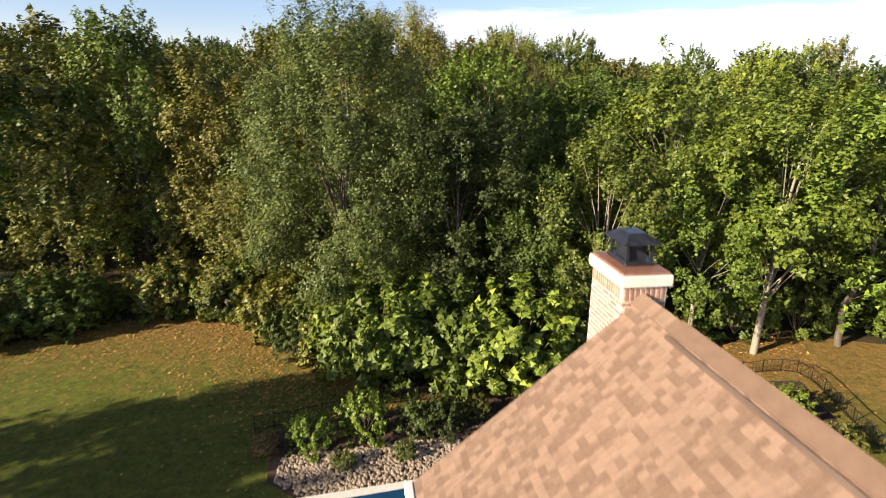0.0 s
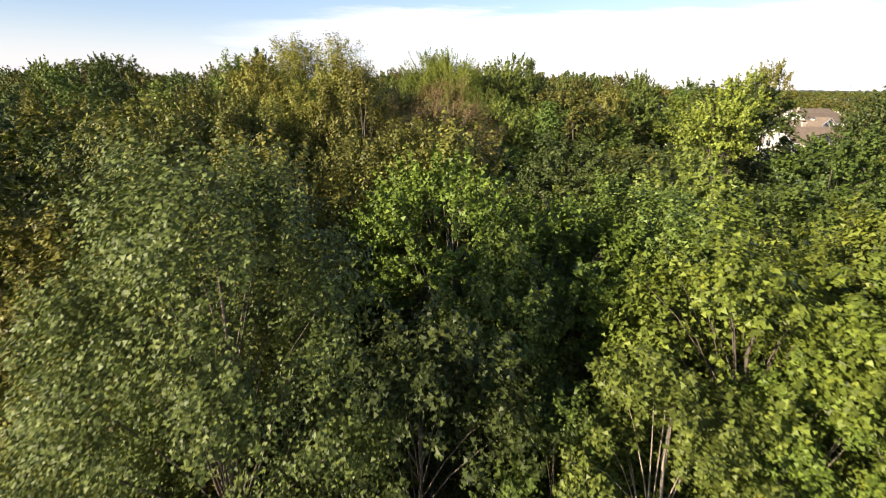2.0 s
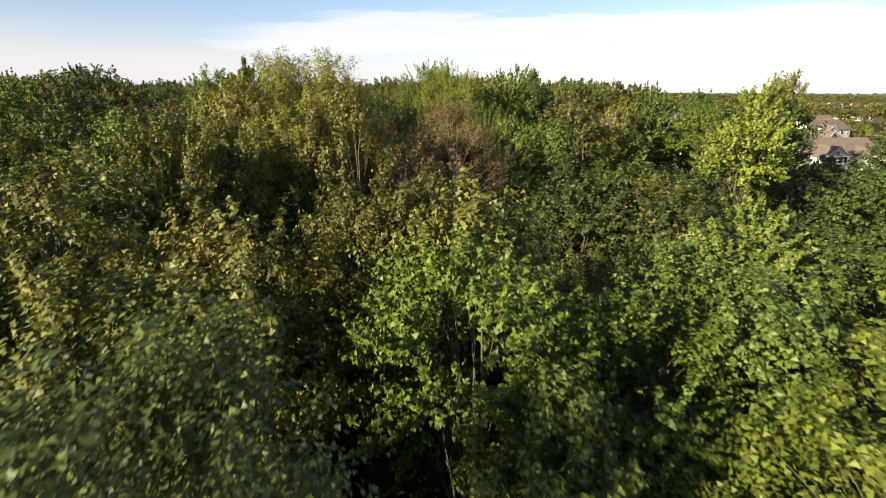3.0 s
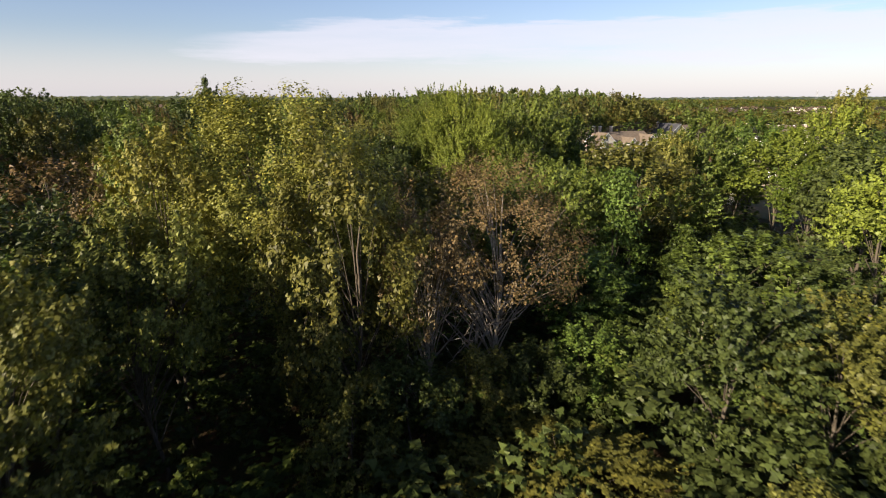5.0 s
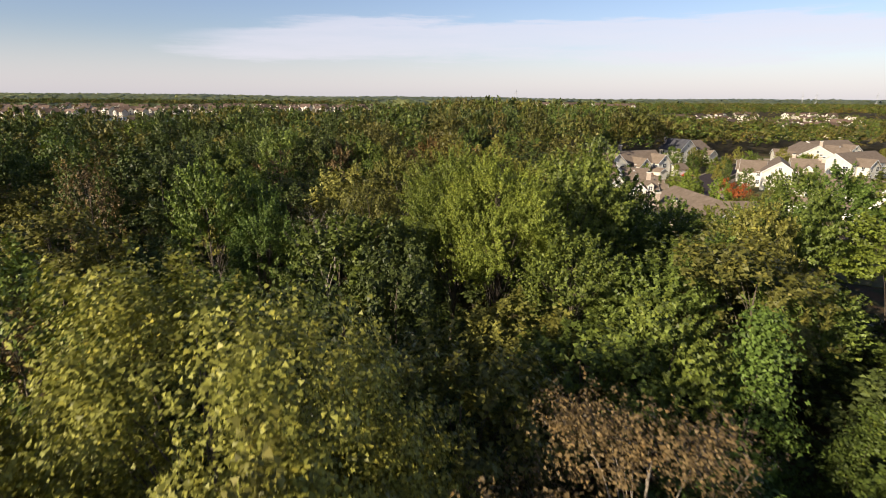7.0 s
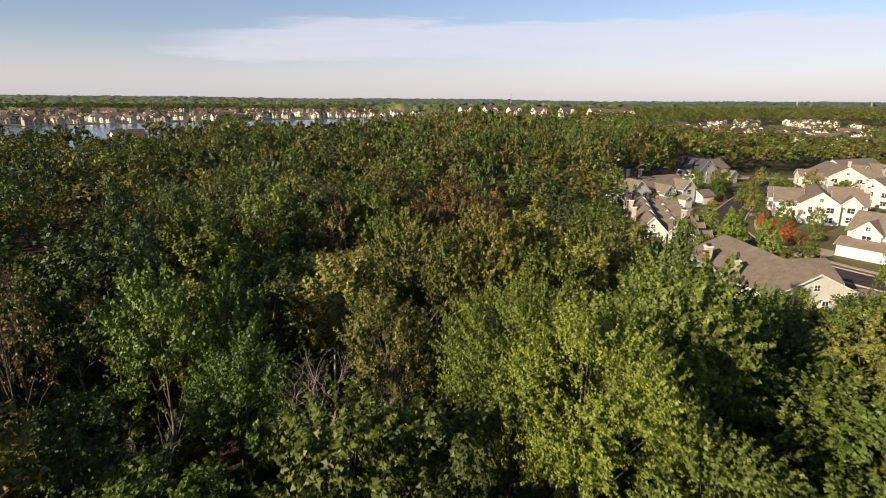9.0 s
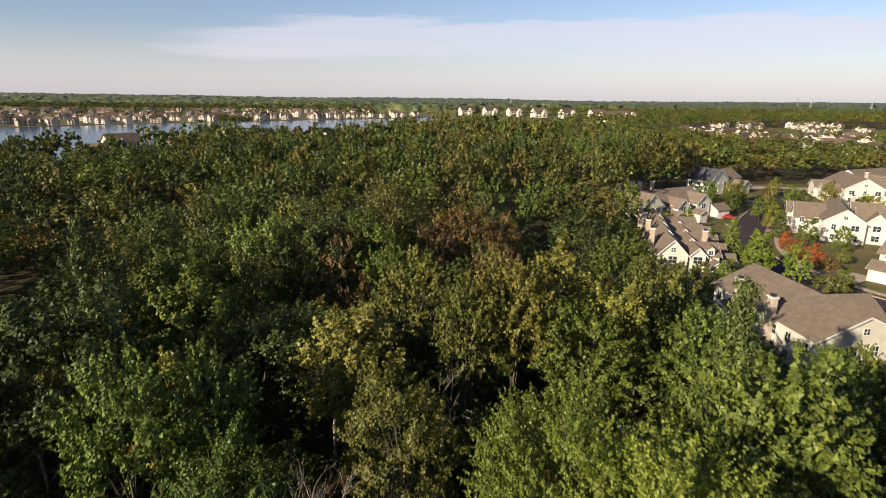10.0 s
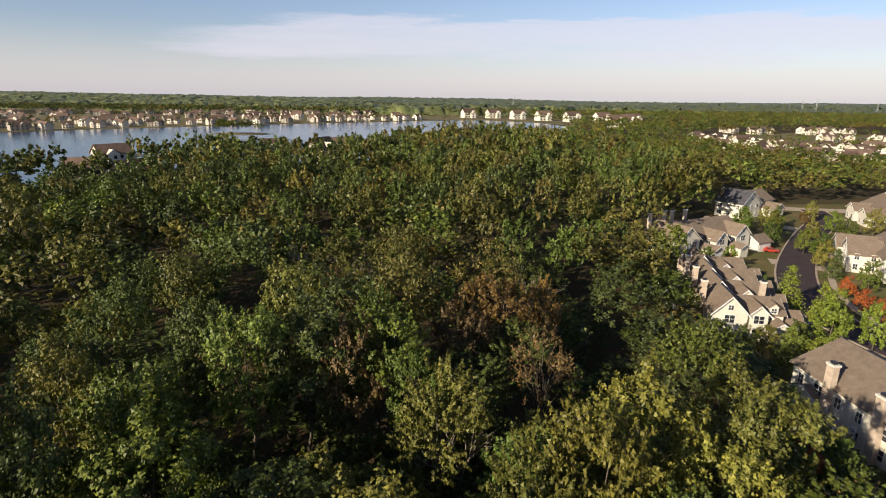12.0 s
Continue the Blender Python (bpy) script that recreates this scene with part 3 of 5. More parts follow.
# the edge of the garden
big("bushy", -9.3, 27.4, 16.9, 5.4, "deep", 1, lod=-2)
big("spray", -3.2, 37.6, 15.6, 4.6, "bright", 2, lod=0)
big("bushy", -3.6, 28.0, 12.4, 3.8, "deep", 0)
big("oak", -12.6, 35.6, 15.4, 4.6, "olive", 0)
big("bushy", -1.0, 32.5, 13.2, 3.6, "green", 1)
big("bushy", 0.8, 28.4, 9.5, 3.0, "green", 2)
big("droop", 3.5, 27.2, 11.4, 3.6, "green", 0, PALE_BARK)
big("droop", 6.8, 31.0, 14.6, 4.6, "bright", 1)
big("droop", 11.9, 29.2, 13.8, 4.8, "bright", 0, PALE_BARK)
big("droop", 8.2, 28.2, 10.5, 3.4, "bright", 1, PALE_BARK)
big("droop", 16.8, 31.0, 13.2, 5.0, "bright", 2)
big("spray", 22.5, 34.0, 13.0, 4.6, "green", 2)
big("oak", 18.5, 38.5, 14.0, 4.6, "bright", 1)
big("bushy", -17.2, 33.4, 13.6, 4.4, "olive", 1)
big("bushy", -15.4, 29.8, 8.4, 3.6, "olive", 2)
big("bushy", -21.6, 36.0, 15.2, 4.8, "olive", 0)
big("bushy", -26.2, 35.0, 17.6, 5.0, "green", 2)
big("oak", -32.0, 35.5, 17.4, 5.4, "olive", 1)
big("oak", -33.0, 28.0, 16.0, 5.0, "green", 0)
big("bushy", -28.4, 30.5, 11.5, 4.0, "olive", 1)
big("thin", -19.4, 42.5, 17.6, 4.6, "olive", 0)
big("oak", -11.4, 39.5, 16.2, 4.6, "olive", 2)
big("oak", -3.6, 43.0, 16.6, 4.8, "olive", 1)
big("oak", -7.6, 44.2, 16.4, 4.2, "olive", 0)
big("spray", 2.6, 37.8, 13.6, 4.6, "bright", 2)
big("oak", 7.6, 41.5, 14.0, 4.8, "green", 0)
big("droop", 12.6, 38.6, 12.4, 5.0, "bright", 2)
big("spray", 12.0, 50.0, 14.6, 4.6, "green", 0)
big("oak", 17.0, 47.0, 13.2, 5.0, "green", 1)
# the tall yellowing poplar and its neighbours
big("oak", -17.8, 79.5, 23.4, 8.2, "yellow", 0)
big("droop", -13.2, 72.5, 21.0, 5.0, "olive", 1)
big("thin", -24.2, 75.5, 21.4, 4.6, "yellow", 1)
big("thin", -22.8, 69.0, 18.0, 4.2, "olive", 2)
big("sparse", -3.6, 78.6, 19.4, 6.4, "brown", 0, PALE_BARK)
big("sparse", -8.2, 75.0, 18.0, 4.2, "brown", 1, PALE_BARK)
for x, y, h, r, tone in ((-9.4, 71.0, 9.0, 3.6, "deep"), (-5.2, 72.4, 8.4, 3.4, "olive"), (-1.2, 73.6, 8.0, 3.6, "deep"), (-12.4, 68.4, 8.6, 3.4, "olive"), (2.6, 76.4, 8.4, 3.6, "green")):
    big("bushy", x, y, h, r, tone, int(y) % 3, lod=1)
big("cone", 9.8, 93.6, 16.6, 4.6, "green", 0)
big("cone", 14.6, 90.0, 12.0, 3.6, "green", 1)
big("spray", 1.8, 108.8, 18.2, 5.2, "green", 1)
big("spray", 8.4, 105.6, 16.4, 5.0, "green", 2)
big("spray", -3.4, 113.8, 23.8, 6.0, "bright", 0)
big("spray", -7.8, 118.0, 24.0, 5.6, "bright", 1)
big("spray", 5.8, 121.8, 24.0, 5.8, "green", 2)
big("spray", 11.6, 126.0, 20.6, 5.0, "green", 0)
big("spray", 18.4, 113.6, 16.0, 5.2, "green", 1)
big("spray", 21.4, 106.2, 14.4, 5.0, "green", 2)
big("oak", 12.0, 79.2, 9.4, 4.4, "green", 1, PALE_BARK)
big("oak", 19.4, 88.6, 11.0, 4.6, "green", 2)
big("spray", -28.0, 123.6, 17.8, 4.6, "green", 0)
big("spray", -35.8, 128.0, 21.6, 4.4, "green", 1)
big("spray", -31.4, 132.4, 20.0, 3.8, "green", 2)
big("spray", -42.9, 157.6, 22.2, 5.4, "green", 1)
big("oak", -36.0, 168.2, 23.2, 4.8, "green", 2)
big("thin", -16.9, 128.0, 19.6, 4.4, "olive", 2)
big("spray", -15.6, 159.6, 20.4, 5.0, "olive", 0)
big("oak", -25.4, 170.6, 20.6, 4.0, "brown", 1)
big("oak", -18.2, 169.0, 18.0, 3.8, "green", 2)
big("oak", 1.4, 154.8, 23.0, 6.0, "yellow", 0)
big("oak", 6.2, 149.0, 19.0, 4.6, "yellow", 2)
big("spray", 1.2, 142.4, 19.4, 5.0, "green", 2)
big("spray", -8.4, 151.8, 18.0, 5.2, "green", 1)
big("thin", -6.6, 188.0, 20.6, 6.0, "orange", 1)
big("thin", -11.6, 181.0, 18.4, 4.6, "brown", 2)
big("oak", 1.6, 194.0, 17.6, 4.0, "orange", 0)
big("spray", 12.6, 139.4, 20.4, 5.2, "green", 1)
big("oak", 22.4, 161.6, 12.0, 2.6, "red", 0)
big("oak", 20.2, 151.4, 12.6, 3.4, "orange", 1)
big("oak", 16.8, 158.0, 15.0, 4.0, "green", 2)
big("spray", 25.4, 158.4, 9.6, 3.2, "green", 0)
for x, y, h, r, tone in ((32, 168, 6.0, 3.0, "deep"), (34.5, 162.5, 5.0, 2.8, "olive"), (35.0, 175.5, 4.5, 2.2, "deep"), (33, 186, 6.0, 2.6, "deep"), (31, 177, 8.5, 3.0, "green"), (28.5, 165, 9, 3.2, "green"), (40, 155.5, 6, 3.4, "olive"), (47, 154.5, 7, 3.6, "yellow"), (30, 185, 9, 3.0, "deep"), (54, 154, 10, 4.0, "bright")):
    big("bushy", x, y, h, r, tone, int(x) % 3, lod=1)
big("oak", 31.0, 198.0, 9.0, 3.2, "deep", 0)
for x, y, h, r, tone in ((24, 139, 15.5, 4.6, "green"), (32, 145, 13, 4.4, "bright"), (40, 149, 9, 4.0, "yellow"), (21, 147, 13, 4.2, "green"), (34, 136, 16, 4.8, "green"), (44, 140, 13, 4.6, "bright"), (30, 154, 7, 3.2, "green")):
    big("spray", x, y, h, r, tone, int(x) % 3, lod=1)
big("thin", -29.4, 197.0, 18.0, 4.2, "brown", 0)
big("oak", -48.0, 150.0, 24.4, 4.4, "deep", 0)
big("cone", -49.0, 149.2, 26.4, 2.6, "deep", 1)
big("oak", 63.5, 139.0, 24.4, 5.2, "yellow", 1)
big("spray", 46.5, 136.0, 20.4, 6.0, "green", 0)
big("spray", 51.0, 125.0, 22.0, 6.0, "bright", 1)
big("oak", -45.0, 75.0, 19.4, 5.4, "green", 0)
big("oak", -38.0, 62.0, 17.4, 5.0, "olive", 1)
big("spray", -55.0, 96.0, 21.0, 6.0, "deep", 2)
big("oak", -31.0, 89.0, 22.0, 5.0, "green", 2)
big("spray", 31.0, 122.0, 21.5, 5.0, "green", 0)
big("spray", 22.0, 132.0, 15.0, 5.0, "green", 1)
big("cone", 12.0, 135.4, 24.0, 4.0, "deep", 0)
for x, y, h, r in ((-31, 3, 13, 4.6), (-34.5, 0.5, 13.4, 4.6), (-29, 0, 10.6, 4.2), (-44, 16, 10.6, 4.5)):
    big("bushy", x, y, h, r, "deep", int(h) % 3, lod=1)


def bare(x, y, h, r, form, wide_limbs=False):
    rs = np.random.default_rng(form)
    ob = thing("dead_tree", pose(x, y, 0, 0, 0, 40 * form), "leafless dead tree with bleached forking branches", "tree", "dead trees")
    v, f = twigs_np(rs, h, r, 0.17, spread=0.55 if wide_limbs else 0.42, flat=1.7 if wide_limbs else 1.0)
    shared("trunk", mesh_np("trunk", v, f, [DEAD_WOOD]), ob)
    TAKEN.append((x, y, r * 0.7 if i else 8.0))


for i, (x, y, h, r) in enumerate(((-21.3, 121.8, 21.4, 3.4), (-17.0, 125.4, 18.0, 2.6), (-33, 118, 16.5, 3), (-13, 141, 18, 3.4), (-24, 146, 18, 3.4), (-37.6, 214, 21.6, 4.0), (-30, 212, 20, 3.4),
                                  (-4.8, 79.4, 17.4, 4.8), (-8.0, 76.6, 17.8, 3.6), (-14, 160, 18.5, 3), (-26, 205, 19, 3.2), (-50, 140, 17, 3.0), (3, 205, 18, 3))):
    bare(x, y, h, r, i, i in (7, 8))

# the woods between: near trees one by one, those behind as one mass
rs = np.random.default_rng(5)
STEP = 8.6
cells = [(x, y) for y in np.arange(8, 345, STEP) for x in np.arange(-330, 330, STEP)]
spots = np.array(cells) + rs.uniform(-2.6, 2.6, (len(cells), 2))
sx, sy = spots[:, 0], spots[:, 1]
wide = np.where(sy < 110, 1.0 * sy + 40, 0.84 * (sy - 40) + 85)
along = np.clip(((sx - 30) * 62 + (sy - 70) * 98) / (62 ** 2 + 98 ** 2), 0, 1)
lane = np.hypot(sx - 30 - 62 * along, sy - 70 - 98 * along)
thin_out = np.array([noise.noise(Vector((x * 0.06, y * 0.06, 5.0))) for x, y in spots])
ok = (np.abs(sx + 6) < wide) & (thin_out > -0.24) & (lane > 6.5) & ~((sx > 29) & (sy > 160) & (sy < 206) & (sx < 60)) & (sy > yard_edge(sx) + 2.5) & ~inside(sx, sy, VILLAGE_RING) & ~inside(sx, sy, LAKE_RING)
for x, y, r in TAKEN:
    ok &= np.hypot(sx - x, sy - y) > 0.72 * r + 1.5
low = spots[((thin_out <= -0.23) | (lane <= 6.5)) & (path_gap(sx, sy) < 150) & (sy > yard_edge(sx) + 3) & ~inside(sx, sy, VILLAGE_RING)]
spots = spots[ok]
gap = path_gap(spots[:, 0], spots[:, 1])
order = np.argsort(gap)
KINDS = ["oak", "spray", "spray", "oak", "thin", "spray", "spray"]
TINT_OF = [("deep", 0.10), ("green", 0.34), ("bright", 0.52), ("olive", 0.68), ("brown", 0.82), ("yellow", 0.92), ("orange", 1.0)]


def woods_height(x, y):
    """The height of the canopy there."""
    n = noise.noise(Vector((x * 0.02, y * 0.02, 3.1)))
    return float(np.interp(y, [20, 45, 70, 92, 150, 230, 320, 600], [11.5, 13.0, 16.5, 20.5, 21.0, 22.5, 20.0, 18.5])) * (1 + 0.16 * n) * float(np.interp(y, [190, 240], [1.0, np.interp(x, [-60, 0, 60, 110], [1.0, 1.18, 1.22, 1.0])]))


def woods_tint(x, y, rnd):
    """Mostly greens, with olive and brown where the stand is thin, brighter on the far right, darker on the left."""
    n = noise.noise(Vector((x * 0.028, y * 0.028, 9.0)))
    right = float(np.clip((x - 0.15 * y + 10) / 60, 0, 1))
    # the left side's shade is put into the tones: more deep green there
    left = float(np.clip((-x - 0.10 * y - 4) / 25, 0, 1)) * (0.7 if y > 110 else 0.2)
    w = np.array([0.26 - 0.16 * right + 0.6 * left, 0.30 + 0.12 * right, 0.06 + 0.40 * right, 0.42 + 0.6 * max(n, 0), 0.13 + 0.5 * max(n, 0), 0.05 + 0.05 * right, 0.015])
    return int(np.searchsorted(np.cumsum(w / w.sum()), rnd))


masses = {}
SHORE_HOUSES = [(-178, 400, 1.5), (-199, 470, 1.5), (-160, 408, 1.3), (-114, 520, 1.6), (-82, 528, 1.6), (-70, 540, 1.4), (60, 640, 1.5), (100, 690, 1.4), (90, 660, 1.3)]


def shaded_house(x, y):
    """Whether a tree there would stand on a lakeside house or close before it."""
    return any(math.hypot(x - hx, y - hy) < 13 or math.hypot(x - hx * 0.94, y - hy * 0.94) < 13 or math.hypot(x - hx * 0.88, y - hy * 0.88) < 11 for hx, hy, _ in SHORE_HOUSES)


count = 0
for i in order:
    (x, y), d = spots[i], gap[i]
    kind = KINDS[int(rs.integers(len(KINDS)))]
    tone = woods_tint(x, y, rs.uniform())
    if tone in (4, 6) and x > 0 and d < 70:
        tone = 1
    if tone in (4, 6):
        kind = "sparse" if rs.uniform() < 0.6 else "thin"
        tone = 4 if d < 40 else tone
    h = woods_height(x, y) * (rs.uniform(0.48, 0.95) if d < 32 else rs.uniform(0.55, 1.14))
    if 50 < y < 68 and -20 < x < 5:
        h *= 0.55
    elif 36 < y < 74 and -48 < x <= -20:
        h = rs.uniform(15.8, 18.6)
    if 20 < x < 44 and 185 < y < 262:
        h *= 0.62
    if 95 < y < 210 and 0.25 < (x + 9) / (y - 46) < 0.46:   # the stand is lower towards the village
        h = min(h, 24.0 - 0.097 * (y - 46))
    if 20 < x < 40 and 146 < y < 200:
        h = min(h, 7.0)
    h = min(h, 22.5 if x < -40 and y > 180 else 25.5)
    if x > 15 and y < 250:
        h = min(h, 19.0)
    r = rs.uniform(3.8, 6.8)
    form = int(rs.integers(3))
    if count < 150:
        count += 1
        plant(kind, x, y, h, r, TINT_OF[tone][0], form, 0 if d < 18 and y < 80 else 1)
        continue
    lod = 2 if d < 105 else 3
    masses.setdefault(lod, []).append((kind, x, y, h, r, tone, form))
for x, y in low:
    masses.setdefault(2 if path_gap(x, y) < 60 else 3, []).append(("bushy", x, y, rs.uniform(5, 11), rs.uniform(3.6, 5.2), 0 if rs.uniform() < 0.6 else 1, int(rs.integers(3))))
# young trees and bushes under the tall ones
for y in np.arange(34, 215, 6.4):
    for x in np.arange(-110, 60, 6.4):
        px, py = x + rs.uniform(-2.6, 2.6), y + rs.uniform(-2.6, 2.6)
        if py > yard_edge(px) + 4 and path_gap(px, py) < 66 and not inside(px, py, VILLAGE_RING) and not (px > 29 and 160 < py < 206):
            masses.setdefault(3, []).append(("bushy", px, py, rs.uniform(3.5, 8.5), rs.uniform(2.8, 4.4), 0 if rs.uniform() < 0.7 else 1, int(rs.integers(3))))
for y in np.arange(345, 640, 8.2):
    for x in np.arange(-420, 560, 8.2):
        px, py = x + rs.uniform(-3.4, 3.4), y + rs.uniform(-3.4, 3.4)
        if abs(px + 10) > 0.86 * (py - 40) or shaded_house(px, py) or inside(px, py, LAKE_RING) or inside(px, py, VILLAGE_RING) or (inside(px, py, SUBURB_RING) and rs.uniform() < 0.86):
            continue
        masses.setdefault(4, []).append(("oak" if rs.uniform() < 0.25 else "spray", px, py, woods_height(px, py) * rs.uniform(0.75, 1.15) * (0.66 if px > 130 else 1.0), rs.uniform(4.0, 6.2), woods_tint(px, py, rs.uniform()), int(rs.integers(3))))
for y in np.arange(640, 1500, 15):
    for x in np.arange(-1300, 1500, 15):
        px, py = x + rs.uniform(-7, 7), y + rs.uniform(-7, 7)
        if abs(px + 10) > 0.84 * py or inside(px, py, LAKE_RING):
            continue
        keep = 0.07 if inside(px, py, BANK_RING) else 0.30 if inside(px, py, SUBURB_RING) else 0.85
        if rs.uniform() < keep:
            masses.setdefault(4, []).append(("spray", px, py, rs.uniform(6, 11) if keep < 0.8 else rs.uniform(13, 19), rs.uniform(3.5, 5.5) if keep < 0.8 else rs.uniform(5.0, 8.5), woods_tint(px, py, rs.uniform()), int(rs.integers(3))))

for lod, stand in masses.items():
    byc = {3: [], 4: []}
    for kind, x, y, h, r, tone, form in stand:
        _, _, v, f = grown(kind, form, lod)
        a = rs.uniform(0, 6.283)
        c, s = math.cos(a), math.sin(a)
        w = v * np.array([r / 4.6, r / 4.6, h / 16.0])
        w = np.stack([w[:, 0] * c - w[:, 1] * s + x, w[:, 0] * s + w[:, 1] * c + y, w[:, 2]], 1)
        byc[f.shape[1]].append((w, f, np.full(len(f), TINT_OF[tone][1] + rs.uniform(-0.05, 0.05))))
    for corners, got in byc.items():
        if got:
            v, f = gather([(a, b) for a, b, _ in got])
            me = mesh_np("woods", v, f, [WOODS], np.concatenate([t for *_, t in got]))
            tagged(new("woods", me), "dense mixed woodland canopy, green with brown and yellow autumn patches", "woods", kind="stuff")

# a wooded islet in the lake
sheet("islet", [(-236, 752), (-214, 738), (-186, 744), (-172, 760), (-188, 778), (-222, 776)], 0.6, SHORE, "low grassy islet in the lake", "islet", 0.5)
clump = []
for k in range(22):
    _, _, v, f = grown("spray", k % 3, 3)
    w = v * np.array([1.3, 1.3, rs.uniform(0.75, 1.05)]) + np.array([rs.uniform(-226, -182), rs.uniform(746, 770), 0.4])
    clump.append((w, f, np.full(len(f), rs.uniform(0.2, 0.7))))
v, f = gather([(a, b) for a, b, _ in clump])
tagged(new("islet_trees", mesh_np("islet_trees", v, f, [WOODS], np.concatenate([t for *_, t in clump]))), "clump of green trees on a lake islet", "woods", kind="stuff")

# the farthest woods: a rolling canopy out to the horizon
fy = np.concatenate([np.linspace(1450, 2600, 70), np.linspace(2640, 4800, 60)])
fx = np.linspace(-1, 1, 420)
FV = np.zeros((len(fy), len(fx), 3))
for j, y in enumerate(fy):
    FV[j, :, 0] = fx * 0.95 * y
    FV[j, :, 1] = y
hill = 10 * np.sin(FV[..., 0] / 520 + 1.0) * np.sin(FV[..., 1] / 640) + np.where(FV[..., 0] < -100, 6, 2) * np.clip((FV[..., 1] - 1700) / 900, 0, 1)
FV[..., 2] = 9 + hill + rs.normal(0, 3.2, FV.shape[:2])
FV[0, :, 2] = 0
FV[..., 0] += rs.normal(0, 6, FV.shape[:2])
nx = len(fx)
ids = np.arange(len(fy) * nx).reshape(len(fy), nx)
quads = np.stack([ids[:-1, :-1], ids[:-1, 1:], ids[1:, 1:], ids[1:, :-1]], -1).reshape(-1, 4)
tagged(new("far_woods", mesh_np("far_woods", FV.reshape(-1, 3), quads, [HAZED_WOODS], np.clip(rs.normal(0.4, 0.3, len(quads)), 0, 1))), "distant rolling woodland with haze put into its paler leaf colour, reaching the hazy horizon", "woods", kind="stuff")


# ---------------------------------------------------------------- the house under the start of the flight
RX = pose(1.364, 7.267, 10.63, 0, 0, math.degrees(math.atan2(-0.9594, 0.282)))   # local x runs back along the ridge, y to the right slope
near_house = thing("house", RX, "brick house with a brown shingled gable roof", "house")
SLOPE, RUN, LEN, EAVE = math.atan2(2.53, 3.0), 3.0, 14.0, -2.53
HYP = math.hypot(RUN, 2.53)


def gable_wall():
    bm = bmesh.new()
    prism(bm, [(0.35, -RUN + 0.4, -10.63), (0.35, RUN - 0.4, -10.63), (0.35, RUN - 0.4, EAVE + 0.12), (0.35, 0, -0.22), (0.35, -RUN + 0.4, EAVE + 0.12)], way=(LEN - 0.7, 0, 0))
    return bm


part("wall", gable_wall(), SIDING, near_house)
for side, nm in ((1, "roof"), (-1, "roof")):
    bm = bmesh.new()
    prism(bm, [(0, 0, -0.03), (0, side * RUN, EAVE - 0.03), (0, side * RUN, EAVE - 0.17), (0, 0, -0.20)], way=(LEN, 0, 0))
    part(nm, bm, SHINGLE, near_house)
bm = bmesh.new()
box(bm, -0.02, -RUN - 0.13, EAVE - 0.20, LEN, -RUN - 0.005, EAVE - 0.02, 0.02)
part("gutter", bm, WHITE, near_house, "white metal gutter")
bm = bmesh.new()
box(bm, -0.02, RUN + 0.005, EAVE - 0.20, LEN, RUN + 0.13, EAVE - 0.02, 0.02)
part("gutter", bm, WHITE, near_house, "white metal gutter")
for side in (1, -1):
    bm = bmesh.new()
    prism(bm, [(-0.03, 0, -0.06), (-0.03, side * RUN, EAVE - 0.06), (-0.03, side * RUN, EAVE - 0.24), (-0.03, 0, -0.24)], way=(0.028, 0, 0))
    part("bargeboard", bm, WHITE, near_house)
bm = bmesh.new()
prism(bm, [(0.95, -0.16, -0.09), (0.95, 0, 0.045), (0.95, 0.16, -0.09), (0.95, 0.13, -0.12), (0.95, 0, 0.0), (0.95, -0.13, -0.12)], way=(LEN - 1.6, 0, 0))
part("ridge_vent", bm, SHINGLE, near_house, "raised shingled ridge vent")
for k in range(8):
    bm = bmesh.new()
    prism(bm, [(0, -0.15, -0.105), (0, 0, 0.022), (0, 0.15, -0.105), (0, 0.14, -0.125), (0, 0, 0.002), (0, -0.14, -0.125)], way=(0.145, 0, 0))
    o = part("ridge_shingle", bm, SHINGLE, near_house)
    o.location = (-0.02 + k * 0.122, 0, 0.004 * (k % 2))


# dark strip laid along the ridge vent in place of its shadow gap
bm = bmesh.new()
prism(bm, [(0.95, -0.205, -0.168), (0.95, -0.175, -0.143), (0.95, -0.175, -0.120), (0.95, -0.205, -0.145)], way=(LEN - 1.6, 0, 0))
part("vent_slot", bm, BROWN_ROOF, near_house, "dark brown strip standing in for the shadow gap along the ridge vent")

# the chimney at the gable's end
chim = thing("chimney", RX, "pale red brick chimney with limestone cap and dark metal cowl", "chimney")
W0, W1, D0, D1, TOP = -0.26, 0.36, -1.06, -0.05, 0.25    # across, and away from the gable
bm = bmesh.new()
box(bm, D0 + 0.006, W0 + 0.006, -10.6, D1 - 0.006, W1 - 0.006, TOP - 0.15)
part("shaft", bm, MORTAR, chim)
bm = bmesh.new()
box(bm, D0 - 0.05, W0 - 0.05, TOP - 0.16, D1 + 0.05, W1 + 0.05, TOP, 0.015)
part("cap", bm, CAP_STONE, chim, "pale limestone cap")
bm = bmesh.new()
box(bm, D0 - 0.02, W0 - 0.02, TOP + 0.001, D1 + 0.02, W1 + 0.02, TOP + 0.035, 0.012)
part("flashing_pan", bm, CAP_RUST, chim, "rust-brown metal pan on top")
cx, cy = (D0 + D1) / 2 - 0.05, (W0 + W1) / 2 + 0.03
bm = bmesh.new()
box(bm, cx - 0.30, cy - 0.22, TOP + 0.036, cx + 0.30, cy + 0.22, TOP + 0.10, 0.02)
base_plate = part("cowl_base", bm, DARK_METAL, chim)
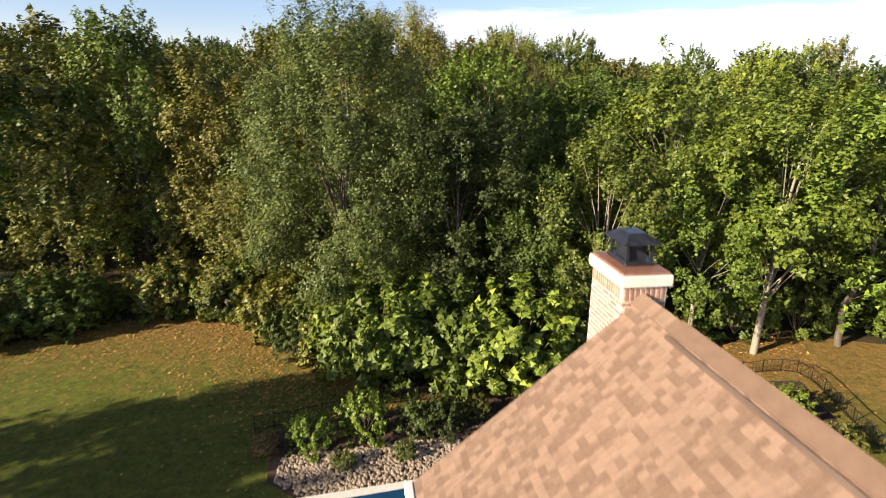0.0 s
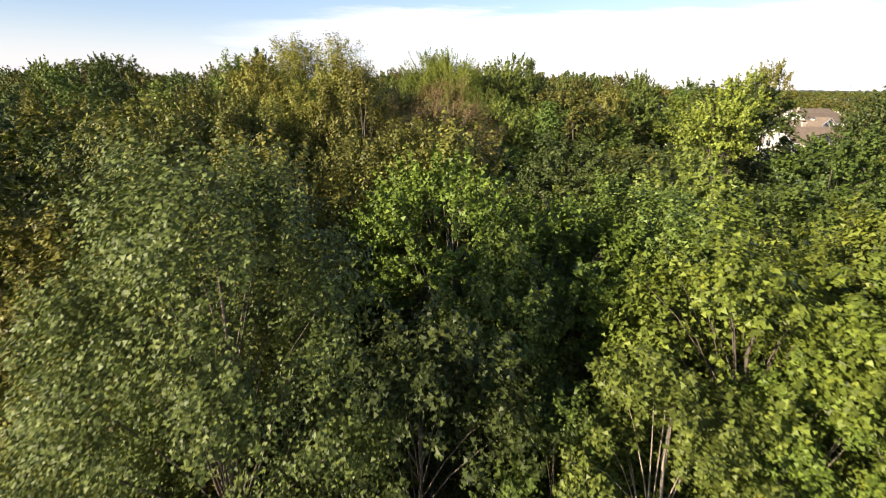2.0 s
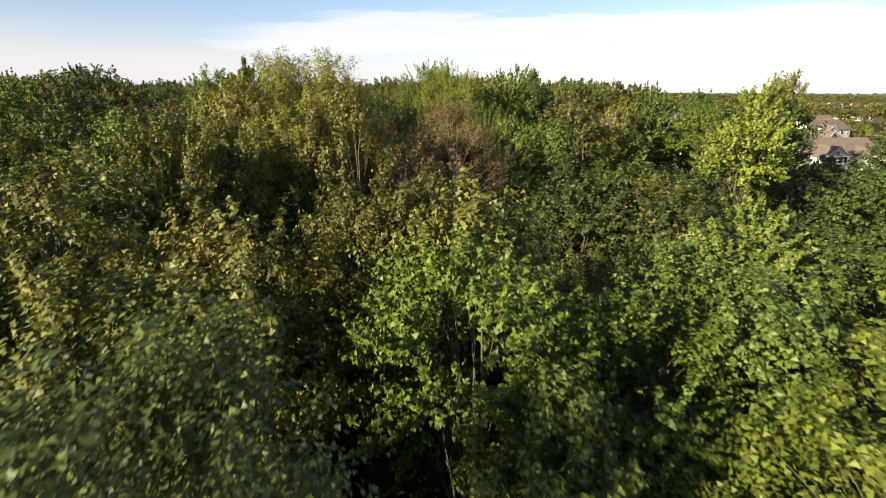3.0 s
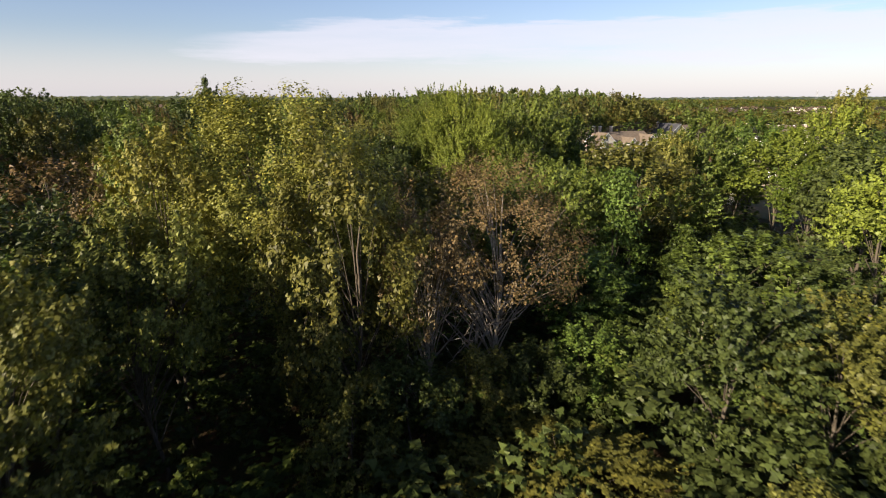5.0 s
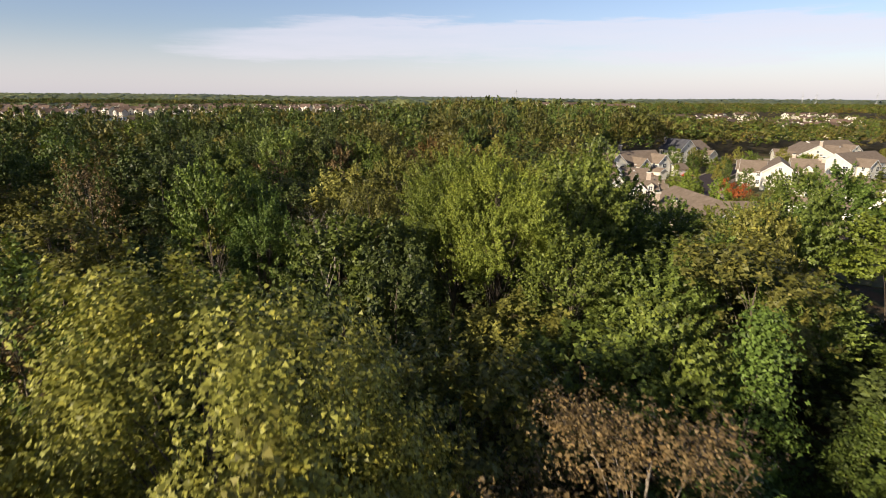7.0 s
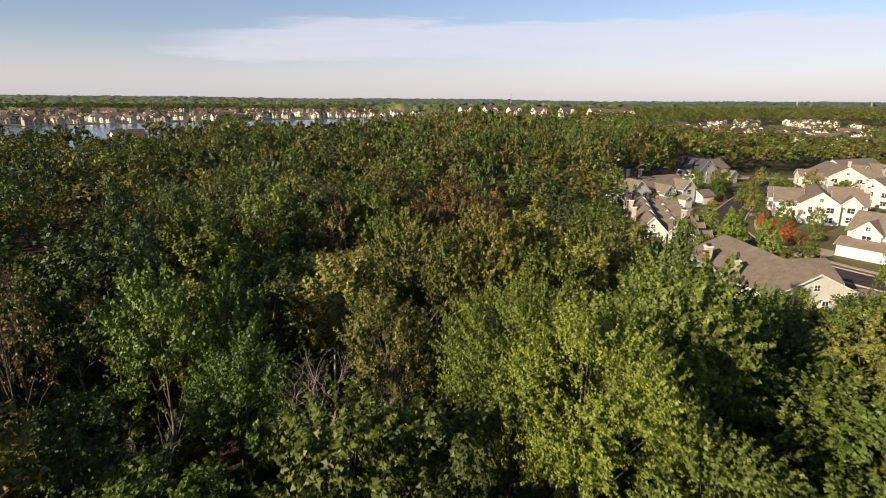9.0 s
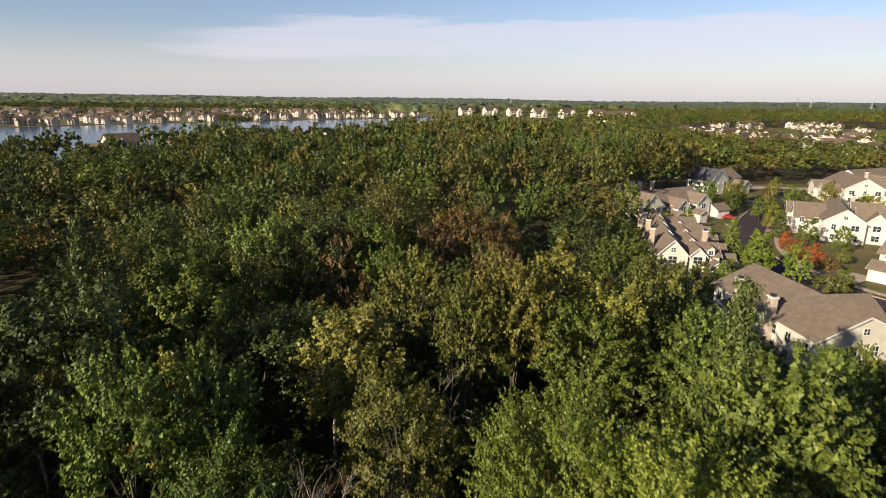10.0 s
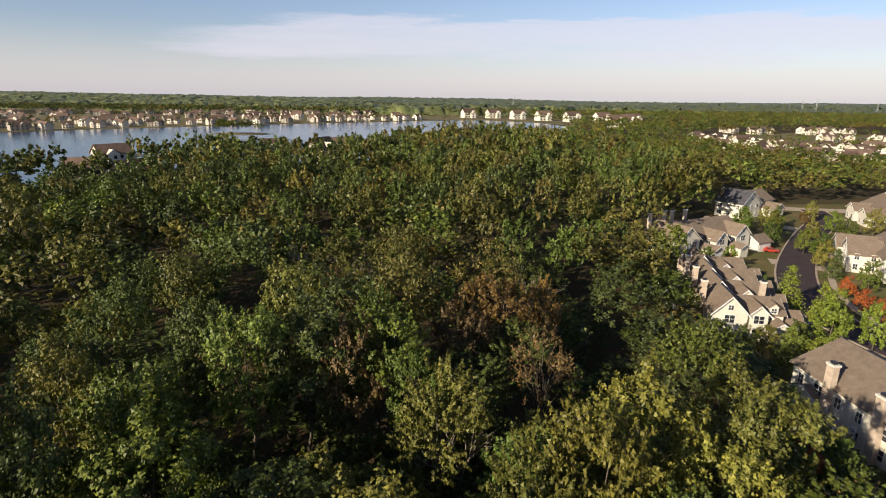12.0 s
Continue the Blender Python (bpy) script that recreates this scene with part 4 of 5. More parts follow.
for sx_, sy_ in ((-1, -1), (-1, 1), (1, -1), (1, 1)):
    bm = bmesh.new()
    box(bm, cx + sx_ * 0.24 - 0.02, cy + sy_ * 0.17 - 0.02, TOP + 0.09, cx + sx_ * 0.24 + 0.02, cy + sy_ * 0.17 + 0.02, TOP + 0.34)
    part("cowl_leg", bm, DARK_METAL, chim)
bm = bmesh.new()
box(bm, cx - 0.20, cy - 0.13, TOP + 0.09, cx + 0.20, cy + 0.13, TOP + 0.32, 0.01)
part("mesh_screen", bm, DARK_METAL, chim)
bm = bmesh.new()
lo = [(cx - 0.36, cy - 0.27), (cx + 0.36, cy - 0.27), (cx + 0.36, cy + 0.27), (cx - 0.36, cy + 0.27)]
a = [bm.verts.new((x, y, TOP + 0.34)) for x, y in lo]
b = [bm.verts.new((cx + (x - cx) * 0.45, cy + (y - cy) * 0.45, TOP + 0.46)) for x, y in lo]
bm.faces.new(a[::-1])
bm.faces.new(b)
for i in range(4):
    bm.faces.new((a[i], a[(i + 1) % 4], b[(i + 1) % 4], b[i]))
part("cowl_hood", bm, DARK_METAL, chim, "dark folded sheet-metal hood")


def block(sx, sy, sz, bev=0.006):
    bm = bmesh.new()
    box(bm, -sx / 2, -sy / 2, -sz / 2, sx / 2, sy / 2, sz / 2, bev)
    me = bpy.data.meshes.new("brick")
    bm.to_mesh(me)
    bm.free()
    me.materials.append(BRICK)
    return me


LONG, SHORT, SOLDIER = block(0.186, 0.06, 0.046, 0.004), block(0.06, 0.186, 0.046, 0.004), block(0.050, 0.06, 0.18, 0.004)
SOLDIER2 = block(0.06, 0.050, 0.18, 0.004)
for k in range(22):
    z = TOP - 0.16 - 0.21 - 0.0335 - k * 0.067
    shift = 0.102 if k % 2 else 0.0
    n = int((D1 - D0) / 0.204)
    for i in range(n + 1):
        x = D0 + 0.10 + shift * 0.6 + i * 0.204
        if x < D1 - 0.09:
            shared("brick", LONG, chim, pose(x, W0 + 0.03, z))
    if k < 9:
        for i in range(4):
            y = W0 + 0.10 + shift * 0.5 + i * 0.204
            if y < W1 - 0.09:
                shared("brick", SHORT, chim, pose(D1 - 0.03, y, z))
for i in range(13):
    shared("brick", SOLDIER, chim, pose(D0 + 0.035 + i * 0.072, W0 + 0.028, TOP - 0.265))
for i in range(8):
    shared("brick", SOLDIER2, chim, pose(D1 - 0.028, W0 + 0.06 + i * 0.072, TOP - 0.265))

# ---------------------------------------------------------------- the garden below
FENCE = smooth([(-10.4, 18.4), (-8.7, 19.3), (-5.9, 21.1), (-3.0, 22.2), (0.2, 23.7), (3.8, 24.8), (9.3, 26.2), (13.2, 27.2), (13.6, 23.0), (13.8, 18.0)], 4)
fence = thing("fence", Matrix.Identity(4), "low black metal garden fence with thin pickets", "fence")


def picket(sx, sy, sz):
    bm = bmesh.new()
    box(bm, -sx / 2, -sy / 2, 0, sx / 2, sy / 2, sz)
    me = bpy.data.meshes.new("picket")
    bm.to_mesh(me)
    bm.free()
    me.materials.append(FENCE_METAL)
    return me


POST, PICKET = picket(0.035, 0.035, 0.76), picket(0.012, 0.012, 0.66)
run, left = 0.0, 0
for (x0, y0), (x1, y1) in zip(FENCE[:-1], FENCE[1:]):
    d, a = math.hypot(x1 - x0, y1 - y0), math.degrees(math.atan2(y1 - y0, x1 - x0))
    for z in (0.10, 0.66):
        bm = bmesh.new()
        box(bm, 0, -0.012, z, d, 0.012, z + 0.025)
        part("rail", bm, FENCE_METAL, fence).matrix_basis = pose(x0, y0, 0, 0, 0, a)
    shared("post", POST, fence, pose(x0, y0, 0, 0, 0, a))
    n = int(d / 0.17)
    for i in range(1, n):
        if left < 290:
            left += 1
            shared("picket", PICKET, fence, pose(x0 + (x1 - x0) * i / n, y0 + (y1 - y0) * i / n, 0.03, 0, 0, a))

sheet("planting_bed", [(-9.6, 18.4), (-8.6, 15.6), (-6.5, 14.6), (-3.3, 15.8), (3, 17), (13, 20), (13, 26.4), (9.3, 25.7), (3.8, 24.2), (0.2, 23.2), (-3, 21.7), (-5.9, 20.6), (-8.7, 18.9)], 0.06, MULCH,
      "dark mulched planting bed inside the fence", "planting bed", 0.03)
# the pebbled strip: nearest stones one by one, the rest together
STONES = [(-8.6, 17.0), (-8.3, 15.6), (-7.0, 15.0), (-3.0, 16.6), (-1.6, 17.2), (-2.4, 19.3), (-4.6, 18.6), (-6.4, 17.8)]
pebbles = thing("pebble_strip", Matrix.Identity(4), "strip of pale rounded river pebbles round shrubs", "pebbles", kind="structure")


def pebble_mesh(form):
    r = np.random.default_rng(form)
    bm = bmesh.new()
    bmesh.ops.create_icosphere(bm, subdivisions=1, radius=1.0)
    for v in bm.verts:
        v.co = Vector((v.co.x, v.co.y * 0.75, v.co.z * 0.5)) * float(r.uniform(0.85, 1.15))
    me = bpy.data.meshes.new("pebble")
    bm.to_mesh(me)
    bm.free()
    me.materials.append(PEBBLE)
    return me


PEBBLES = [pebble_mesh(i) for i in range(4)]
prs = np.random.default_rng(11)
px, py = prs.uniform(-8.7, -1.5, 4200), prs.uniform(14.7, 19.4, 4200)
good = inside(px, py, STONES)
px, py = px[good], py[good]
for i in range(min(290, len(px))):
    s = prs.uniform(0.05, 0.11)
    shared("pebble", PEBBLES[i % 4], pebbles, pose(px[i], py[i], 0.08, prs.uniform(-15, 15), 0, prs.uniform(0, 360)) @ Matrix.Diagonal((s, s, s, 1)))
rest = []
pv = np.array([v.co for v in PEBBLES[0].vertices])
pf = np.array([p.vertices[:] for p in PEBBLES[0].polygons])
for x, y in zip(px[290:], py[290:]):
    s, a = prs.uniform(0.05, 0.11), prs.uniform(0, 6.28)
    w = pv * s
    rest.append((np.stack([w[:, 0] * math.cos(a) - w[:, 1] * math.sin(a) + x, w[:, 0] * math.sin(a) + w[:, 1] * math.cos(a) + y, w[:, 2] + 0.075], 1), pf))
if rest:
    v, f = gather(rest)
    tagged(shared("pebbles", mesh_np("pebbles", v, f, [PEBBLE]), pebbles), kind="stuff")

pool = thing("swimming_pool", Matrix.Identity(4), "blue swimming pool with a pale stone edge", "pool")
bm = bmesh.new()
prism(bm, [(-9.5, 10.5), (-7.2, 14.75), (-3.2, 16.45), (-1.0, 10.5)], 0.06, 0.24)
part("coping", bm, CAP_STONE, pool, "pale stone coping")
bm = bmesh.new()
prism(bm, [(-8.7, 10.7), (-6.9, 14.45), (-3.45, 15.95), (-1.4, 10.7)], 0.10, 0.245)
part("water", bm, POOL, pool, "clear blue pool water")


def shrub(x, y, h, r, tone, form=0, label=""):
    key = ("shrub", form)
    if key not in GROWN:
        q = np.random.default_rng(40 + form)
        at, out, tips = crown_points(q, "bushy", 2.0, 1.2, -0.5, 96, 40)
        at[:, 2] = np.abs(at[:, 2])
        v, f = leaves(q, at, out, 0.125, 3)
        stems = gather([limb(np.array([(0, 0, -0.05), t * 0.5 + np.array([0, 0, 0.1]), t]), 0.03, 0.008, 4) for t in tips[:10]])
        GROWN[key] = (mesh_np("foliage", v, f, [LEAF["green"]]), mesh_np("stem", *stems, [BARK]))
    leafs, stems = GROWN[key]
    ob = thing("shrub", pose(x, y, 0.05, 0, 0, random.uniform(0, 360)), label or f"leafy garden shrub with {TONES[tone]}", "shrub", "shrubs by the garden and wood edge")
    s = Matrix.Diagonal((r / 1.2, r / 1.2, h / 2.0, 1))
    for nm, me, mat in (("stem", stems, BARK), ("foliage", leafs, LEAF[tone])):
        o = shared(nm, me, ob, s)
        o.material_slots[0].link = "OBJECT"
        o.material_slots[0].material = mat


for x, y, h, r, tone in ((-7.8, 17.8, 1.3, 1.0, "bright"), (-6.0, 18.9, 1.9, 1.1, "bright"), (-4.0, 19.5, 1.3, 1.0, "deep"), (-3.0, 19.8, 1.3, 1.0, "deep"), (-1.8, 20.9, 0.9, 0.7, "olive"),
                         (-6.2, 16.8, 0.6, 0.5, "green"), (-4.2, 17.8, 0.6, 0.5, "green"), (2.2, 20.5, 0.9, 0.7, "green"), (4.2, 21.6, 1.2, 0.9, "green"), (9.2, 22.4, 1.5, 1.2, "bright"),
                         (10.9, 22.8, 1.5, 1.1, "bright"), (7.4, 23.4, 0.9, 0.7, "green"), (12.2, 21.0, 1.0, 0.9, "olive"), (0.5, 19.4, 0.8, 0.6, "olive"), (-9.4, 17.2, 0.7, 0.6, "brown")):
    shrub(x, y, h, r, tone, int(abs(x * 7)) % 3)
srs = np.random.default_rng(21)
lx = srs.uniform(-27, 15, 9000)
ly = np.array([float(yard_edge(x)) for x in lx]) - 0.5 - np.abs(srs.normal(0, 3.6, 9000))
lv, lf = leaves(srs, np.stack([lx, ly, np.full(9000, 0.055)], 1), np.tile([0, 0, 3.0], (9000, 1)), 0.13, 3)
tagged(new("fallen_leaves", mesh_np("fallen_leaves", lv, lf, [LEAF["fallen"]])), "scattered brown and yellow fallen leaves on the lawn", "fallen leaves", kind="stuff")
for x in np.concatenate([np.arange(-31, -3, 0.95), np.arange(-30, -2, 1.5), np.arange(-3, 22, 1.2)]):
    ex, ey = x + srs.uniform(-0.5, 0.5), float(yard_edge(x)) + srs.uniform(-1.0, 1.8)
    if 2.5 < x < 17.5 and srs.uniform() < 0.8:
        continue
    tall = srs.uniform(2.0, 5.0) if -9 < x < 3 else srs.uniform(1.2, 3.6)
    shrub(ex, ey, tall, max(1.2, 0.62 * tall) * srs.uniform(0.85, 1.15), ("olive", "green", "bright", "green", "green", "bright")[int(srs.integers(6))] if x > -9 else ("olive", "olive", "deep", "green", "yellow")[int(srs.integers(5))], int(srs.integers(3)))


# ---------------------------------------------------------------- houses of the village
def pane_mesh(w, h):
    bm = bmesh.new()
    box(bm, -w / 2, -0.03, -h / 2, w / 2, 0.03, h / 2)
    me = bpy.data.meshes.new("pane")
    bm.to_mesh(me)
    bm.free()
    me.materials.append(GLASS)
    return me


def frame_mesh(w, h):
    bm = bmesh.new()
    t = 0.11
    for x0, z0, x1, z1 in ((-w / 2 - t, -h / 2 - t, w / 2 + t, -h / 2), (-w / 2 - t, h / 2, w / 2 + t, h / 2 + t), (-w / 2 - t, -h / 2, -w / 2, h / 2), (w / 2, -h / 2, w / 2 + t, h / 2),
                           (-0.04, -h / 2, 0.04, h / 2), (-w / 2, -0.03, -0.04, 0.03), (0.04, -0.03, w / 2, 0.03)):
        box(bm, x0, -0.06, z0, x1, 0.06, z1)
    me = bpy.data.meshes.new("window_frame")
    bm.to_mesh(me)
    bm.free()
    me.materials.append(WHITE)
    return me


WIN = {k: (pane_mesh(*k), frame_mesh(*k)) for k in ((1.0, 1.5), (1.8, 1.5), (0.9, 0.9), (1.9, 2.1))}


def window(parent, x, y, z, rz, k):
    pane, fr = WIN[k]
    w = shared("window", fr, parent, pose(x, y, z, 0, 0, rz))
    shared("pane", pane, w)


def wing(parent, x0, y0, x1, y1, eave, along, pitch=34, over=0.45, wall=None, roof=None, win=True, rs=None, sides="snew"):
    """A gabled wing of a house: walls up to the gables, two roof slabs, fascia and windows. along: the ridge's axis."""
    wall, roof = wall or SIDING, roof or FAR_SHINGLE
    cx, cy = (x0 + x1) / 2, (y0 + y1) / 2
    half = (y1 - y0) / 2 if along == "x" else (x1 - x0) / 2
    ln = (x1 - x0) if along == "x" else (y1 - y0)
    up = half * math.tan(radians(pitch))
    m = pose(cx, cy, 0, 0, 0, 0 if along == "x" else 90)
    bm = bmesh.new()
    prism(bm, [(-ln / 2, -half, 0), (-ln / 2, half, 0), (-ln / 2, half, eave), (-ln / 2, 0, eave + up), (-ln / 2, -half, eave)], way=(ln, 0, 0))
    part("wall", bm, wall, parent).matrix_basis = m
    t, drop = 0.20, over * math.tan(radians(pitch))
    bm = bmesh.new()
    for s in (1, -1):
        prism(bm, [(-ln / 2 - over, 0, eave + up + 0.02), (-ln / 2 - over, s * (half + over), eave - drop + 0.02), (-ln / 2 - over, s * (half + over), eave - drop + t + 0.02), (-ln / 2 - over, 0, eave + up + t + 0.02)], way=(ln + 2 * over, 0, 0))
    part("roof", bm, roof, parent).matrix_basis = m
    for e in (-1, 1):
        bm = bmesh.new()
        xx = e * (ln / 2 + over) + (0.0 if e > 0 else -0.06)
        for s in (1, -1):
            prism(bm, [(xx, 0, eave + up - 0.12), (xx, s * (half + over), eave - drop - 0.12), (xx, s * (half + over), eave - drop + 0.18), (xx, 0, eave + up + 0.18)], way=(0.06, 0, 0))
        part("bargeboard", bm, WHITE, parent).matrix_basis = m
    if not win:
        return
    rows = [1.6] + ([4.4] if eave > 4.8 else [])
    for z in rows:
        n = max(1, int(ln / 3.6))
        for i in range(n):
            q = -ln / 2 + ln * (i + 0.5) / n
            for s in (-1, 1):
                p = m @ Vector((q, s * (half + 0.02), z))
                window(parent, p.x, p.y, z, (0 if along == "x" else 90), (1.0, 1.5) if (i + int(z)) % 3 else (1.8, 1.5))
        n = max(1, int(2 * half / 3.4))
        for i in range(n):
            q = -half + 2 * half * (i + 0.5) / n
            for s in (-1, 1):
                p = m @ Vector((s * (ln / 2 + 0.02), q, z))
                window(parent, p.x, p.y, z, (90 if along == "x" else 0), (1.8, 1.5) if (i % 2 == 0) else (1.0, 1.5))
    if up > 2.2:
        for s in (-1, 1):
            p = m @ Vector((s * (ln / 2 + 0.02), 0, eave + up * 0.35))
            window(parent, p.x, p.y, p.z, (90 if along == "x" else 0), (0.9, 0.9))


def stack(parent, x, y, top, w=1.1, d=0.8):
    bm = bmesh.new()
    box(bm, x - w / 2, y - d / 2, 0, x + w / 2, y + d / 2, top, 0.03)
    c = part("chimney", bm, CHIM, parent, "pale brick chimney")
    bm = bmesh.new()
    box(bm, x - w / 2 - 0.1, y - d / 2 - 0.1, top - 0.25, x + w / 2 + 0.1, y + d / 2 + 0.1, top + 0.02)
    part("chimney_cap", bm, CAP_STONE, c)
    bm = bmesh.new()
    box(bm, x - w * 0.3, y - d * 0.3, top + 0.02, x + w * 0.3, y + d * 0.3, top + 0.4, 0.03)
    part("cowl", bm, DARK_METAL, c)


CHIM = plain("pale_chimney_brick", (0.46, 0.36, 0.28), (0.62, 0.52, 0.42), 1.5, 0.9, fine=9.0)


def dormer(parent, x, y, z, w, rz, h=1.7, deep=2.6):
    """A small gabled dormer that looks along its local -y."""
    d = new("dormer")
    d.parent = parent
    m = pose(x, y, z, 0, 0, rz)
    d.matrix_basis = m
    bm = bmesh.new()
    prism(bm, [(-w / 2, 0, 0), (w / 2, 0, 0), (w / 2, 0, h), (0, 0, h + w * 0.42), (-w / 2, 0, h)], way=(0, deep, 0))
    part("dormer_wall", bm, SIDING, d)
    bm = bmesh.new()
    for s in (1, -1):
        prism(bm, [(0, -0.25, h + w * 0.42 + 0.02), (s * (w / 2 + 0.25), -0.25, h - 0.19), (s * (w / 2 + 0.25), -0.25, h - 0.05), (0, -0.25, h + w * 0.42 + 0.18)], way=(0, deep + 0.2, 0))
    part("dormer_roof", bm, FAR_SHINGLE, d)
    pane, fr = WIN[(0.9, 0.9)]
    shared("dormer_window", fr, d, pose(0, -0.02, h * 0.55))
    shared("dormer_pane", pane, d, pose(0, -0.02, h * 0.55))


def garage_door(parent, x, y, rz, w=4.8):
    bm = bmesh.new()
    for i in range(4):
        box(bm, -w / 2, -0.05, 0.05 + i * 0.56, w / 2, 0.03, 0.05 + i * 0.56 + 0.54, 0.02)
    part("garage_door", bm, WHITE, parent, "white panelled garage door").matrix_basis = pose(x, y, 0, 0, 0, rz)


def deck(parent, x0, y0, x1, y1, z):
    bm = bmesh.new()
    box(bm, x0, y0, z - 0.2, x1, y1, z)
    part("deck", bm, CONCRETE, parent)
    for x, y in ((x0, y0), (x1, y0), (x0, y1), (x1, y1)):
        bm = bmesh.new()
        box(bm, x - 0.1, y - 0.1, 0, x + 0.1, y + 0.1, z + 1.0)
        part("deck_post", bm, WHITE, parent)
    bm = bmesh.new()
    for a, b, c, d in ((x0, y0, x1, y0 + 0.06), (x0, y0, x0 + 0.06, y1)):
        box(bm, a, b, z + 0.9, c, d, z + 1.0)
        box(bm, a, b, z + 0.45, c, d, z + 0.52)
    part("deck_rail", bm, WHITE, parent)


TOWN = "cream-sided townhouse block with brown shingled gables"
# the block by the wood (south)
b = thing("townhouse", pose(38.6, 209.6, 0.1, 0, 0, -12), TOWN + " and a tiny dormer", "house", "townhouses")
for k in range(4):
    ox, oy = 0.9 * k, 9.6 * k
    wing(b, ox, oy, ox + 6.4, oy + 8.4, 5.5, "y", 46)
    wing(b, ox + 3.6, oy + 2.2, ox + 13.6, oy + 10.2, 5.1, "x", 27)
    wing(b, ox + 7.0, oy + 0.4, ox + 10.2, oy + 4.8, 5.6, "y", 44)
    wing(b, ox + 13.2, oy + 2.6, ox + 17.4, oy + 8.2, 3.0, "x", 34, win=False)
    stack(b, ox - 0.5, oy + 5.4, 10.2)
    garage_door(b, ox + 17.46, oy + 5.4, 90)
wing(b, 10.6, -0.6, 14.6, 3.6, 2.9, "y", 34, win=False)
stack(b, 12.4, 10.4, 9.0)
dormer(b, 11.6, 1.9, 4.9, 1.6, 0)
deck(b, -5.0, 8.0, -0.6, 14.0, 2.6)
deck(b, -4.4, 18.0, 0.2, 25.0, 2.6)
# the block behind it
a = thing("townhouse", pose(56.5, 262.0, 0.1, 0, 0, 23), TOWN, "house", "townhouses")
wing(a, 0, 0, 8.6, 13, 5.8, "y", 40)
wing(a, 7, 3.0, 30, 14.0, 5.8, "x", 32)
wing(a, 13.6, -1.6, 18.6, 8.0, 5.0, "y", 44)
wing(a, 23.6, -0.5, 29.6, 13, 5.6, "y", 42)
wing(a, 9.4, -4.6, 13.4, 2.5, 3.0, "y", 30, win=False)
wing(a, 30.8, -3.0, 36.6, 2.8, 3.0, "x", 30, win=False)
wing(a, 20.2, -5.0, 23.4, 2.0, 3.0, "y", 30, win=False)
for x, y, t in ((1.0, 12.2, 11.6), (8.4, 13.6, 11.6), (11.4, 13.4, 11.4), (17.6, 13.8, 11.2)):
    stack(a, x, y, t)
garage_door(a, 33.7, -3.06, 0)
garage_door(a, 11.4, -4.66, 0, 3.0)
# the long house nearest the wood
c = thing("townhouse", pose(40.6, 162.0, 0.1, 0, 0, 2), "long cream-sided house with two brick chimneys on the wood side", "house", "townhouses")
wing(c, 0, 0, 14.5, 25.5, 6.2, "y", 25)
wing(c, 8.0, 7.5, 17.6, 16.5, 5.6, "x", 32)
wing(c, 12.0, 1.0, 20.5, 8.0, 3.2, "x", 30, win=False)
wing(c, -0.9, 19.0, 2.0, 24.0, 3.2, "x", 24)
stack(c, -0.35, 18.0, 9.6, 1.0, 1.3)
stack(c, -0.35, 9.6, 9.4, 1.0, 1.3)
garage_door(c, 20.56, 4.5, 90)
deck(c, -4.0, 12.0, -0.9, 17.0, 2.6)
# dark-roofed house at the street's far end
d = thing("townhouse", pose(108, 318, 0.1, 0, 0, 30), "townhouse block with dark and brown shingled roofs", "house", "townhouses")
wing(d, 0, 0, 12, 11, 6.0, "y", 36, roof=DARK_SHINGLE)
wing(d, 10, 1, 24, 12, 5.8, "x", 32)
wing(d, 15, -5, 21, 4, 3.4, "y", 34, win=False)
wing(d, 23, 2, 28, 9, 3.0, "x", 30, win=False)
stack(d, 3, 10.6, 11.0)
# the white blocks over the street
e = thing("townhouse", pose(100.5, 242.0, 0.1, 0, 0, -30.7), "large white-gabled townhouse block", "house", "townhouses")
wing(e, 0, 0, 10, 20, 6.0, "y", 34)
wing(e, -6.4, 8.0, 1, 19, 5.0, "x", 30)
wing(e, 8.5, 4.0, 17, 13, 5.8, "x", 36)
wing(e, 10.4, 2.4, 15.2, 6.5, 6.2, "y", 42)
wing(e, 8.5, 14.0, 17, 23, 5.8, "x", 36)
wing(e, 1.0, 18, 9.0, 28, 5.6, "y", 36)
wing(e, -7.6, 19, 2, 28, 4.6, "x", 30)
for x, y, t in ((17.0, 8.6, 10.5), (17.0, 18.4, 10.5), (9.6, 25.0, 10.0)):
    stack(e, x, y, t)
f_ = thing("townhouse", pose(85.6, 206.3, 0.1, 0, 0, -57.8), "white townhouse block with a row of garage doors", "house", "townhouses")
wing(f_, 0, 4.0, 26, 15, 6.0, "x", 34)
wing(f_, 1.6, 2.6, 7.2, 9, 6.0, "y", 42)
wing(f_, 10.0, 2.6, 15.6, 9, 6.0, "y", 42)
wing(f_, 18.4, 2.6, 24.0, 9, 6.0, "y", 42)
wing(f_, -0.4, 0, 26, 6.0, 2.9, "x", 24, win=False)
for q in (2.0, 5.4, 8.8, 12.4, 15.8, 19.2, 22.6):
    garage_door(f_, q, -0.06, 0, 2.7)
stack(f_, 9, 14.6, 10.4)
stack(f_, 20, 14.6, 10.2)
g_ = thing("townhouse", pose(152, 300, 0.1, 0, 0, -20), "cream townhouse block beyond the street", "house", "townhouses")
wing(g_, 0, 0, 13, 26, 6.0, "y", 30)
wing(g_, -6, 3, 3, 11, 4.2, "x", 30)
wing(g_, -6, 15, 3, 23, 4.2, "x", 30)
wing(g_, 10, 4, 20, 13, 5.6, "x", 34)
stack(g_, 12.4, 18, 10.6)
